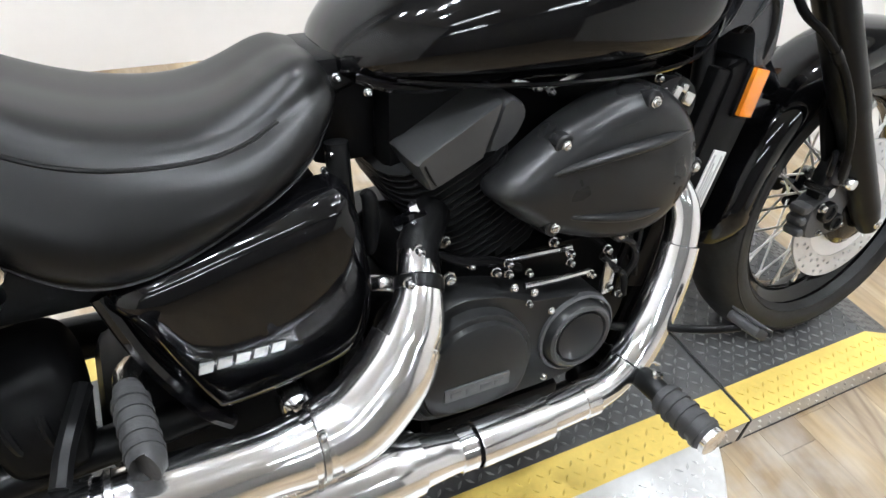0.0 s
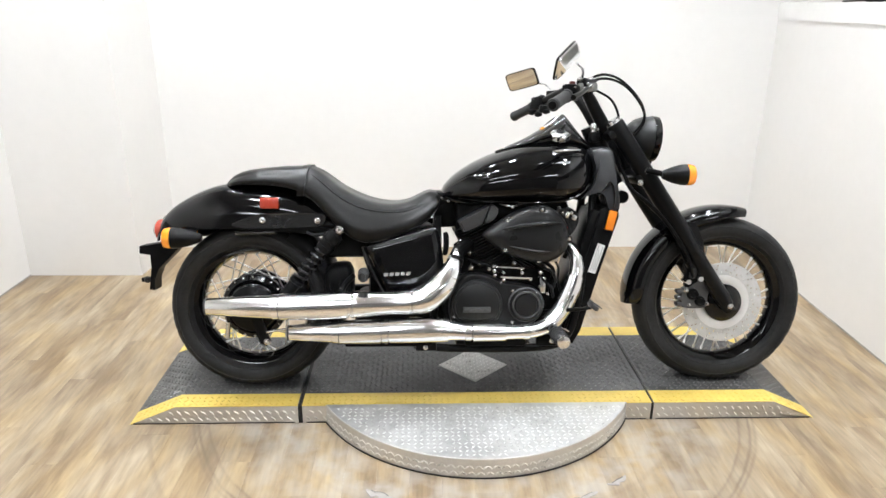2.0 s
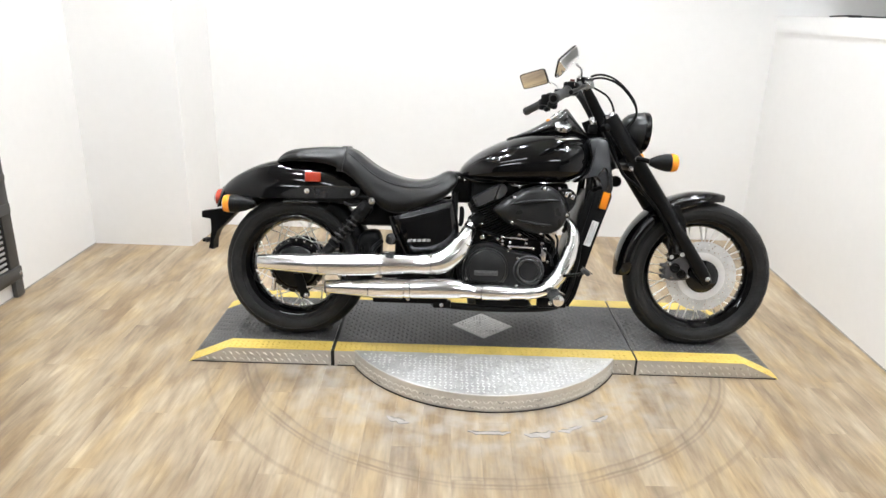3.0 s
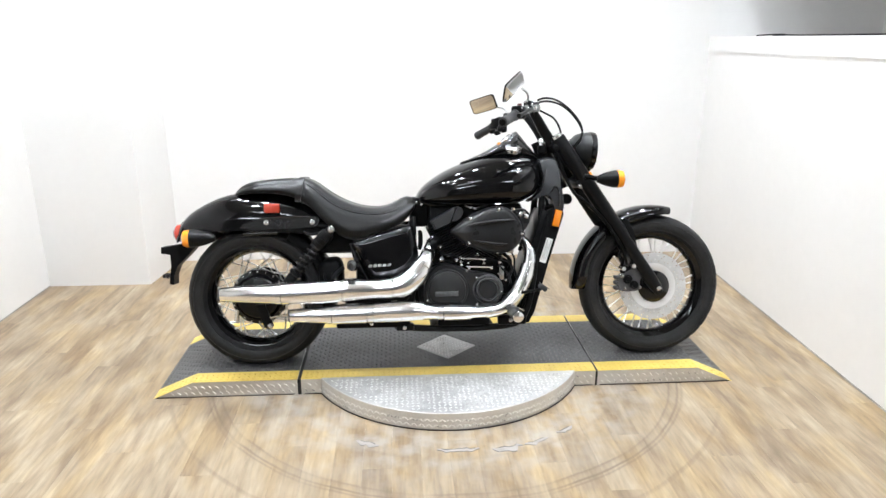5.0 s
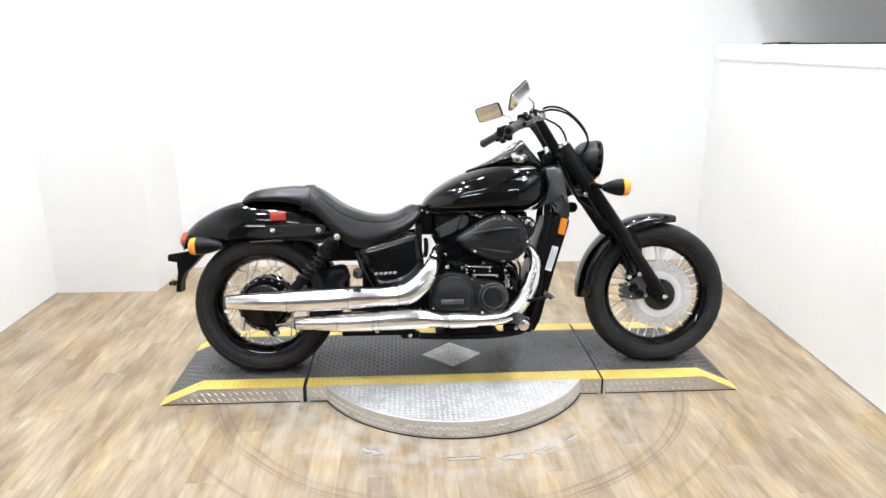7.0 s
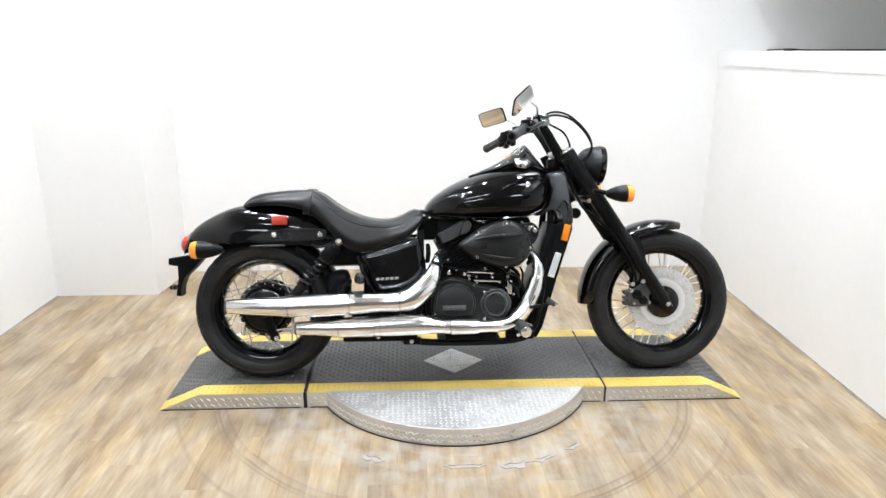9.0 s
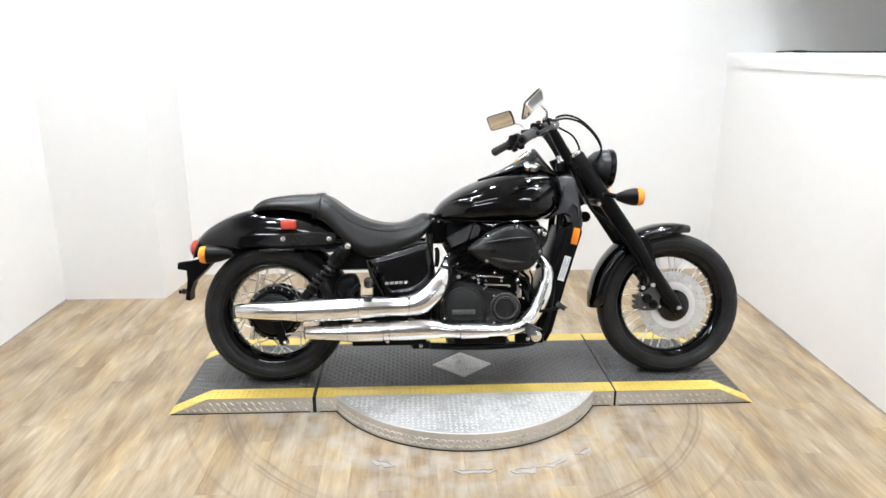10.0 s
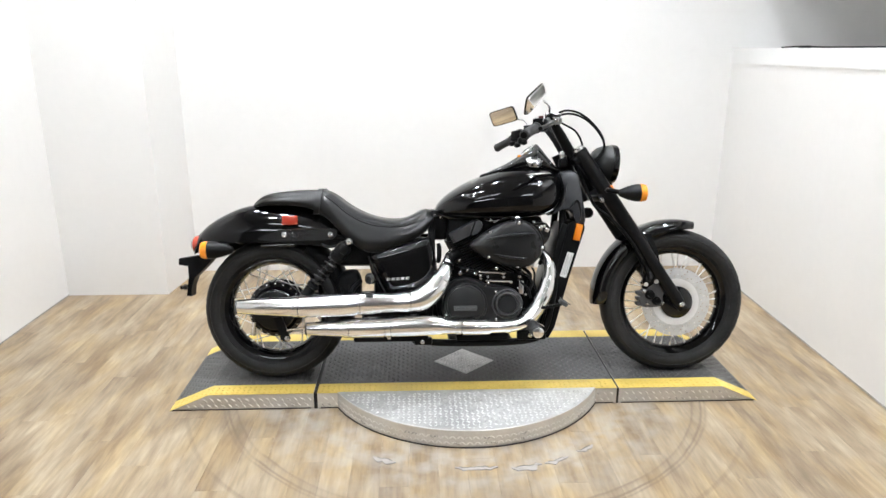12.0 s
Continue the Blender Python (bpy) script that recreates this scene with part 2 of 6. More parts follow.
M_CALIPER = mat("grey_caliper_casting", (0.075, 0.075, 0.078), 0.42, metal=0.2, var=0.2, scale=20, bump=0.15, bscale=200)
M_RIM = mat("bright_grey_cover_ring", (0.045, 0.045, 0.046), 0.32, metal=0.3, var=0.3, scale=30)
M_CHROME = mat("chrome", (0.895, 0.90, 0.91), 0.13, metal=1.0, var=0.03, scale=6, rvar=0.25)
M_STEEL = mat("bright_steel", (0.66, 0.66, 0.66), 0.22, metal=1.0, var=0.1, scale=30)
M_SPOKE = mat("bright_spoke_steel", (0.84, 0.84, 0.83), 0.30, metal=1.0, var=0.12, scale=30)
M_CARRIER = mat("bright_disc_carrier", (0.80, 0.80, 0.80), 0.36, metal=0.55, var=0.06, scale=20, bump=0.05, bscale=300)
M_DISC = mat("brake_disc_steel", (0.58, 0.58, 0.58), 0.40, metal=0.4, var=0.12, scale=25, bump=0.05, bscale=300)
M_RUBBER = mat("tyre_rubber", (0.015, 0.015, 0.0152), 0.52, var=0.55, scale=9, bump=0.2, bscale=240, spec=0.22)
M_GRIP = mat("grip_rubber", (0.028, 0.028, 0.029), 0.6, var=0.15, scale=20, bump=0.3, bscale=320)
M_SEAT = mat("black_vinyl_seat", (0.0026, 0.0025, 0.0025), 0.33, var=0.1, scale=10, bump=0.04, bscale=420, spec=0.29)
M_PLASTIC = mat("black_plastic", (0.0045, 0.0045, 0.0047), 0.42, var=0.15, scale=12, bump=0.12, bscale=350, spec=0.07)
M_RED = lens_mat("red_lens", (0.40, 0.045, 0.024))
M_SWITCH = mat("dark_red_plastic", (0.10, 0.014, 0.012), 0.4, var=0.1)
M_RESERVOIR = mat("smoky_grey_reservoir", (0.26, 0.265, 0.26), 0.12, metal=0.3, coat=0.5, var=0.3, scale=40)
M_AMBER = lens_mat("amber_lens", (0.95, 0.33, 0.02))
# darker copy of the amber: shade on the side reflectors put into colour
M_REFLECTOR = lens_mat("shaded_amber_lens", (0.72, 0.22, 0.012))
M_CLEAR = mat("headlamp_glass", (0.55, 0.57, 0.6), 0.05, metal=0.8, var=0.05)
M_MIRROR = mat("mirror_glass", (0.86, 0.86, 0.86), 0.02, metal=1.0, var=0.01)
M_LABEL = mat("white_label", (0.72, 0.72, 0.71), 0.45, var=0.04)
M_INK = mat("dark_ink", (0.06, 0.06, 0.065), 0.5, var=0.05)
M_BADGE = mat("silver_badge", (0.72, 0.72, 0.72), 0.25, metal=0.7, var=0.06)
M_BADGE2 = mat("grey_badge", (0.085, 0.086, 0.088), 0.4, metal=0.3, var=0.06)
M_MESH = mat("grey_mesh_panel", (0.42, 0.42, 0.42), 0.5, metal=0.4, var=0.2, scale=12)
M_FOOT = mat("dirty_wall_joint", (0.33, 0.31, 0.285), 0.8, var=0.5, scale=5)
M_PANEL = mat("dark_grey_steel_frame", (0.055, 0.054, 0.052), 0.45, metal=0.2, var=0.25, scale=8, bump=0.1, bscale=200)
M_SPRING = mat("spring_black", (0.010, 0.010, 0.010), 0.28, coat=0.12, var=0.1)
M_TUBE = glow("lamp_tube", (0.925, 0.965, 1.0), 36.0)
M_BULB = glow("lamp_bulb", (0.925, 0.965, 1.0), 660.0)
M_FIX = mat("lamp_housing", (0.75, 0.75, 0.75), 0.5, var=0.03)


# ---- shape helpers ----
def finish(name, bm, material, parent=None, label="", smooth=40, category="", group="", kind=""):
    bmesh.ops.recalc_face_normals(bm, faces=bm.faces)
    me = bpy.data.meshes.new(name)
    lim = radians(smooth)
    for f in bm.faces:
        f.smooth = smooth > 0
    for e in bm.edges:
        if len(e.link_faces) == 2 and e.calc_face_angle(0) > lim:
            e.smooth = False
    bm.to_mesh(me)
    bm.free()
    me.materials.append(material)
    ob = new(name, me)
    if parent:
        ob.parent = parent
    return tagged(ob, label, category, group, kind)


def part(name, bm, material, parent, label="", smooth=40):
    return finish(name, bm, material, parent, label, smooth)


def empty(name, parent=None, m=None, **tags):
    ob = new(name)
    ob.empty_display_size = 0.1
    if parent:
        ob.parent = parent
    if m is not None:
        ob.matrix_local = m
    return tagged(ob, **tags)


def box(bm, lo, hi, bevel=0.0, seg=2):
    c = [(a + b) / 2 for a, b in zip(lo, hi)]
    s = [abs(b - a) for a, b in zip(lo, hi)]
    r = bmesh.ops.create_cube(bm, size=1, matrix=Matrix.Translation(c) @ Matrix.Diagonal((*s, 1)))
    if bevel:
        es = list({e for v in r["verts"] for e in v.link_edges})
        bmesh.ops.bevel(bm, geom=es, offset=bevel, segments=seg, profile=0.5, affect="EDGES")
    return bm


def boxm(lo, hi, bevel=0.0, seg=2):
    return box(bmesh.new(), lo, hi, bevel, seg)


def loft(rings, closed=True, caps=True, bm=None):
    bm = bm or bmesh.new()
    vs = [[bm.verts.new(p) for p in ring] for ring in rings]
    n = len(rings[0])
    for a, b in zip(vs, vs[1:]):
        for i in range(n if closed else n - 1):
            j = (i + 1) % n
            bm.faces.new((a[i], a[j], b[j], b[i]))
    if caps and closed:
        bm.faces.new(vs[0][::-1])
        bm.faces.new(vs[-1])
    return bm


def spline(pts, n=6):
    """Catmull-Rom through rows of numbers."""
    p = [np.array(q, float) for q in pts]
    p = [2 * p[0] - p[1]] + p + [2 * p[-1] - p[-2]]
    out = []
    for i in range(1, len(p) - 2):
        a, b, c, d = p[i - 1 : i + 3]
        for k in range(n):
            t = k / n
            out.append(0.5 * (2 * b + (c - a) * t + (2 * a - 5 * b + 4 * c - d) * t * t + (3 * b - a - 3 * c + d) * t**3))
    out.append(p[-2])
    return out


def tube(pts, radius=0.01, seg=12, n=6, caps=True, bm=None, squash=1.0):
    """A round bar along points (x, y, z) or (x, y, z, r)."""
    rows = [tuple(q) if len(q) == 4 else (*q, radius) for q in pts]
    rows = spline(rows, n) if n > 1 and len(rows) > 2 else [np.array(r, float) for r in rows]
    c = [Vector(r[:3]) for r in rows]
    rings, up = [], None
    for i, r in enumerate(rows):
        d = (c[min(i + 1, len(c) - 1)] - c[max(i - 1, 0)]).normalized()
        if up is None:
            up = Vector((0, 0, 1)) if abs(d.z) < 0.9 else Vector((1, 0, 0))
        side = d.cross(up).normalized()
        up = side.cross(d).normalized()
        rings.append([c[i] + float(r[3]) * (math.cos(2 * math.pi * k / seg) * side + squash * math.sin(2 * math.pi * k / seg) * up) for k in range(seg)])
    return loft(rings, True, caps, bm)


def lathe(profile, centre=(0, 0, 0), axis="y", seg=32, closed=False, bm=None, turn=None):
    """Revolve (radius, along) rows about an axis through centre."""
    rings = []
    for k in range(seg):
        a = 2 * math.pi * k / seg
        ring = []
        for r, h in profile:
            u, v = r * math.cos(a), r * math.sin(a)
            p = Vector({"y": (u, h, v), "x": (h, u, v), "z": (u, v, h)}[axis])
            if turn:
                p = turn @ p
            ring.append(p + Vector(centre))
        rings.append(ring)
    rings.append(rings[0])
    bm = bm or bmesh.new()
    m = len(profile)
    vs = [[bm.verts.new(p) for p in ring] for ring in rings[:-1]]
    for k in range(seg):
        a, b = vs[k], vs[(k + 1) % seg]
        for i in range(m if closed else m - 1):
            j = (i + 1) % m
            bm.faces.new((a[i], a[j], b[j], b[i]))
    bmesh.ops.remove_doubles(bm, verts=bm.verts, dist=1e-6)
    return bm


def pillow(outline, y0, y1, steps=((0.0, 0.0), (0.0, 0.55), (0.03, 0.85), (0.08, 1.0)), n=4, side=-1, bm=None, dome=0.0):
    """A cover of outline (x, z) that rises from y0 to y1 with rounded shoulders. steps: inset as a share of size, height as a share."""
    o = [tuple(p) for p in outline]
    if n > 1:
        ext = [o[-1]] + o + [o[0], o[1]]
        o = []
        q = [np.array(v, float) for v in ext]
        for i in range(1, len(q) - 2):
            a, b, c, d = q[i - 1 : i + 3]
            for k in range(n):
                t = k / n
                o.append(tuple(0.5 * (2 * b + (c - a) * t + (2 * a - 5 * b + 4 * c - d) * t * t + (3 * b - a - 3 * c + d) * t**3)))
    cx, cz = sum(p[0] for p in o) / len(o), sum(p[1] for p in o) / len(o)
    rings = []
    for s, h in steps:
        rings.append([(cx + (x - cx) * (1 - s), y0 + (y1 - y0) * h, cz + (z - cz) * (1 - s)) for x, z in o])
    bm = bm or bmesh.new()
    vs = [[bm.verts.new(p) for p in r] for r in rings]
    k = len(o)
    for a, b in zip(vs, vs[1:]):
        for i in range(k):
            j = (i + 1) % k
            bm.faces.new((a[i], a[j], b[j], b[i]))
    bm.faces.new(vs[0])
    if dome:
        top = bm.verts.new((cx, y1 + dome * (1 if y1 > y0 else -1), cz))
        for i in range(k):
            bm.faces.new((vs[-1][i], vs[-1][(i + 1) % k], top))
    else:
        bm.faces.new(vs[-1])
    return bm


def bolt(bm, p, r=0.008, h=0.006, axis="y", seg=10, sign=-1):
    r *= 0.78
    prof = [(0, 0), (r * 1.25, 0), (r * 1.25, h * 0.22 * sign), (r, h * 0.26 * sign), (r, h * 0.7 * sign), (r * 0.82, h * 0.92 * sign), (r * 0.5, h * sign), (r * 0.42, h * 0.7 * sign), (0, h * 0.7 * sign)]
    return lathe(prof, p, axis, seg, bm=bm)


def lugs(points, z_of, length=0.020, width=0.0065, height=0.0014, bm=None):
    """Raised tread lugs: low rhombs, alternately turned."""
    bm = bm or bmesh.new()
    for x, y, a in points:
        ca, sa = math.cos(a), math.sin(a)
        f = lambda u, v, h: (x + u * ca - v * sa, y + u * sa + v * ca, z_of(x + u * ca - v * sa) + h)
        e = [bm.verts.new(f(*q)) for q in ((-length / 2, 0, 0), (0, -width / 2, 0), (length / 2, 0, 0), (0, width / 2, 0))]
        t = [bm.verts.new(f(*q)) for q in ((-length * 0.28, 0, height), (length * 0.28, 0, height))]
        for q in ((e[0], e[1], t[0]), (e[1], t[1], t[0]), (e[1], e[2], t[1]), (e[2], e[3], t[1]), (e[3], t[0], t[1]), (e[3], e[0], t[0])):
            bm.faces.new(q)
    return bm


# ---- room ----
X0, X1, Y_BACK, Y_JOG, X_JOG, Y_BAY, Y_FRONT, Z_CEIL = -2.24, 1.667, 1.605, 1.17, -1.677, -3.4, -6.0, 3.5
X1_BAY, X2, LEDGE_Z = 1.47, 2.75, 1.281  # the half wall runs slightly askew; the upper wall stands well behind it


def askew(lo, hi, x_far):
    """A wall whose near face runs from X1_BAY at the bay's mouth to X1 at the back."""
    return loft([[(X1_BAY + lo, Y_BAY, z), (x_far, Y_BAY, z), (x_far, Y_BACK, z), (X1 + lo, Y_BACK, z)] for z in hi])


finish("wall_back", boxm((X_JOG, Y_BACK, 0), (X2 + 0.12, Y_BACK + 0.12, Z_CEIL)), M_WALL, None, "smooth white painted back wall", category="wall", kind="structure")
jog = [(X0 - 0.12, Y_JOG), (X_JOG, Y_JOG), (X_JOG + 0.04, Y_BACK), (X_JOG, Y_BACK + 0.12), (X0 - 0.12, Y_BACK + 0.12)]
finish("wall_jog", loft([[(x, y, z) for x, y in jog] for z in (0, Z_CEIL)]), M_WALL, None, "white wall section standing forward in the corner", category="wall", kind="structure", smooth=20)
finish("wall_left", boxm((X0 - 0.12, Y_BAY, 0), (X0, Y_JOG, Z_CEIL)), M_WALL, None, "smooth white painted side wall", category="wall", kind="structure")
finish("wall_right", askew(0.0, (0, LEDGE_Z), X2), M_WALL, None, "white half-height side wall below a ledge", category="wall", kind="structure")
finish("wall_right_upper", boxm((X2, Y_BAY, 0), (X2 + 0.12, Y_BACK, Z_CEIL)), M_WALL_UP, None, "white upper wall set back behind the ledge, dim light put into its grey", category="wall", kind="structure")
# added out of view: keeps lamp light off the wall beyond the ledge
finish("wall_right_blocker", loft([[(X1_BAY, Y_BAY, z), (X1_BAY + 0.12, Y_BAY, z), (X1 + 0.12, Y_BACK, z), (X1, Y_BACK, z)] for z in (2.0, Z_CEIL)]), M_WALL, None, "unseen white wall piece added to shade the space behind the ledge", category="wall", kind="structure")
finish("wall_front", boxm((-5.0, Y_FRONT - 0.12, 0), (5.0, Y_FRONT, Z_CEIL)), M_SHOP, None, "plain far wall of the workshop", category="wall", kind="structure")
finish("wall_shop_left", boxm((-5.12, Y_FRONT, 0), (-5.0, Y_BAY, Z_CEIL)), M_SHOP, None, "plain side wall of the workshop", category="wall", kind="structure")
finish("wall_shop_right", boxm((5.0, Y_FRONT, 0), (5.12, Y_BAY, Z_CEIL)), M_SHOP, None, "plain side wall of the workshop", category="wall", kind="structure")
finish("wall_bay_left", boxm((-5.0, Y_BAY, 0), (X0 - 0.12, Y_BAY + 0.12, Z_CEIL)), M_SHOP, None, "plain wall beside the bay", category="wall", kind="structure")
finish("wall_bay_right", boxm((X2 + 0.12, Y_BAY, 0), (5.0, Y_BAY + 0.12, Z_CEIL)), M_SHOP, None, "plain wall beside the bay", category="wall", kind="structure")
finish("ceiling", boxm((-5.12, Y_FRONT - 0.12, Z_CEIL), (5.12, Y_BACK + 0.12, Z_CEIL + 0.1)), M_CEIL, None, "plain dull-white workshop ceiling", category="ceiling", kind="structure")
finish("trim", askew(-0.006, (LEDGE_Z, LEDGE_Z + 0.086), X2), M_TRIM, None, "white painted ledge board capping the half wall", category="ledge", kind="structure")
floor = finish("floor", boxm((-5.12, Y_FRONT - 0.12, -0.1), (5.12, Y_BACK + 0.12, -0.004)), M_WOOD, None, "light oak-look vinyl plank floor with scuffed rings", category="floor", kind="structure")


# no baseboard here: thin strips added for the dirty line at the walls' foot
finish("foot_joint_right", loft([[(X1_BAY - 0.003, Y_BAY, z), (X1_BAY + 0.001, Y_BAY, z), (X1 + 0.001, Y_BACK, z), (X1 - 0.003, Y_BACK, z)] for z in (0.0, 0.007)]), M_FOOT, None, "thin dirty grey joint along the wall's foot", category="joint", kind="structure")
finish("foot_joint_left", boxm((X0 - 0.001, Y_BAY, 0.0), (X0 + 0.003, Y_JOG, 0.006)), M_FOOT, None, "thin dirty grey joint along the wall's foot", category="joint", kind="structure")


def ledge_cable():
    zt = LEDGE_Z + 0.0895
    run = [(0.030, 1.06, 0.0), (0.022, 0.86, 0.004), (0.030, 0.62, 0.0), (0.024, 0.3, 0.0), (0.030, -0.2, 0.0), (0.026, -0.8, 0.0)]
    face = lambda y: X1 + (X1 - X1_BAY) * (y - Y_BACK) / (Y_BACK - Y_BAY)
    root = finish("cable", tube([(face(y) + d, y, zt + h) for d, y, h in run], 0.0035, 8), M_PLASTIC, None, "thin black cable lying along the white ledge", category="cable")
    part("cable_joint", tube([(face(0.82) + 0.024, y, zt + 0.002) for y in (0.86, 0.76)], 0.006, 8, 1), M_PLASTIC, root)


ledge_cable()


def vent_panel():
    """Dark framed metal panel leaning flat on the side wall: rails, cross bars and a slotted grille below."""
    root = empty("vent_panel", None, pose(X0, 0.0, 0.0), label="dark grey framed metal panel with pale slotted grille, by the wall", category="metal panel")
    y0, y1, z0, z1 = -0.40, 0.425, 0.083, 0.98
    for a, b in ((y0, y0 + 0.07), (y1 - 0.07, y1)):
        part("side_rail", boxm((0.0, a, z0 + 0.06), (0.022, b, z1), 0.004), M_PANEL, root)
    for z, h, d in ((z0, 0.06, 0.030), (0.40, 0.05, 0.026), (0.555, 0.03, 0.026), (z1 - 0.06, 0.06, 0.026)):
        part("cross_bar", boxm((0.0, y0, z), (d, y1, z + h), 0.005), M_PANEL, root)
    part("backing", boxm((0.002, y0 + 0.07, z0 + 0.06), (0.012, y1 - 0.07, z1 - 0.06)), M_SATIN, root)
    for y in (y0 + 0.04, y1 - 0.03):
        part("foot", boxm((0.0, y - 0.03, 0.0), (0.026, y + 0.03, z0), 0.006), M_PANEL, root)
    part("corner_bolt", bolt(bmesh.new(), (0.030, y1 - 0.02, z0 + 0.03), 0.011, 0.006, "x", sign=1), M_STEEL, root, "bright corner bolt")
    for z0s, z1s in ((0.155, 0.39), (0.60, 0.90)):
        first = None
        for i in range(int((z1s - z0s) / 0.026)):
            if first is None:
                ob = first = part("slat", boxm((0.012, y0 + 0.085, -0.006), (0.020, y1 - 0.085, 0.006), 0.003), M_MESH, root)
            else:
                ob = first.copy()
                scene.collection.objects.link(ob)
            ob.location.z = z0s + i * 0.026


vent_panel()

# ---- lamps ----
Z_LAMP = 3.1


def track(y, x0, x1):
    root = finish("lamp_track", boxm((x0, y - 0.02, Z_LAMP), (x1, y + 0.02, Z_LAMP + 0.03), 0.004), M_FIX, None, "white lamp track hung out of view below the ceiling", category="lamp track", group="lamp tracks")
    for x in (x0 + 0.2, x1 - 0.2):
        part("hanger", tube([(x, y, Z_LAMP + 0.02), (x, y, Z_CEIL)], 0.006, 8, 1), M_FIX, root)


def tube_light(x, y, turn, length=1.2, n=2, gap=0.12):
    root = empty("ceiling_light", None, pose(x, y, Z_LAMP, 0, 0, turn), label="white ceiling batten with bright fluorescent tubes", category="ceiling light", group="ceiling lights")
    w = gap * n / 2 + 0.04
    for hx in (-0.4, 0.4):
        part("hanger", tube([(hx, 0, -0.01), (hx, 0, Z_CEIL - Z_LAMP)], 0.005, 8, 1), M_FIX, root)
    part("housing", boxm((-length / 2 - 0.04, -w, -0.06), (length / 2 + 0.04, w, 0), 0.01), M_FIX, root)
    for i in range(n):
        y = (i - (n - 1) / 2) * gap
        part("tube", tube([(-length / 2, y, -0.085), (length / 2, y, -0.085)], 0.019, 12, 1), M_TUBE, root)


def spot_light(x, y):
    root = empty("spot_lamp", None, pose(x, y, Z_LAMP), label="small round white ceiling spot lamp, lit, out of view", category="spot lamp", group="ceiling spots")
    part("housing", lathe([(0.0, 0), (0.07, 0), (0.07, -0.121), (0.064, -0.121), (0.058, -0.05), (0.0, -0.05)], seg=20, axis="z"), M_FIX, root)
    part("bulb", lathe([(0.0, -0.104), (0.03, -0.098), (0.05, -0.075), (0.05, -0.055), (0.0, -0.053)], seg=20, axis="z"), M_BULB, root)

tube_light(0.85, -0.75, 0, 1.2, 3)
tube_light(-1.0, -2.4, 0, 1.2, 2)
for lx in (-1.6, 1.7):
    tube_light(lx, -4.5, 0, 1.5, 3)
# tracks at y 1.1 and 0.05 are added to brighten the jog's faces
for ty, lamps in ((1.1, (-0.85,)), (0.62, (-1.63, -0.4, 0.6, 1.1)), (0.05, (-1.42,)), (-0.35, (-1.12, -0.88, 1.05)), (-1.05, (-1.35, 0.42, 1.2))):
    track(ty, -2.0, 1.5)
    for lx in lamps:
        spot_light(lx, ty)

# ---- drive-on platform ----
PY0, PY1, PH, STRIPE = -0.182, 0.400, 0.067, 0.077


def ramp_z(x):
    if x < -1.062:
        return PH * (x + 1.218) / 0.156
    if x > 0.968:
        return PH * (1.118 - x) / 0.15
    return PH


def slab(xs, y0, y1, lift=0.0, bottom=0.0):
    """A plate over the platform's profile between y0 and y1."""
    top = [(x, ramp_z(x) + lift) for x in xs]
    ring = lambda y: [(x, y, z) for x, z in top] + [(xs[-1], y, bottom), (xs[0], y, bottom)]
    return loft([ring(y0), ring(y1)])


def skin(xs, y0, y1, lift, thick=0.0015):
    ring = lambda y: [(x, y, ramp_z(x) + lift) for x in xs] + [(x, y, ramp_z(x) + lift - thick) for x in reversed(xs)]
    return loft([ring(y0), ring(y1)])


def tread_points(x0, x1, y0, y1, step, keep=lambda x, y: True):
    out, i = [], 0
    ny, nx = int((y1 - y0) / step), int((x1 - x0) / step)
    for j in range(ny + 1):
        for i in range(nx + 1):
            x, y = x0 + i * step, y0 + j * step
            if x <= x1 and y <= y1 and keep(x, y):
                out.append((x, y, radians(45 if (i + j) % 2 else -45)))
    return out


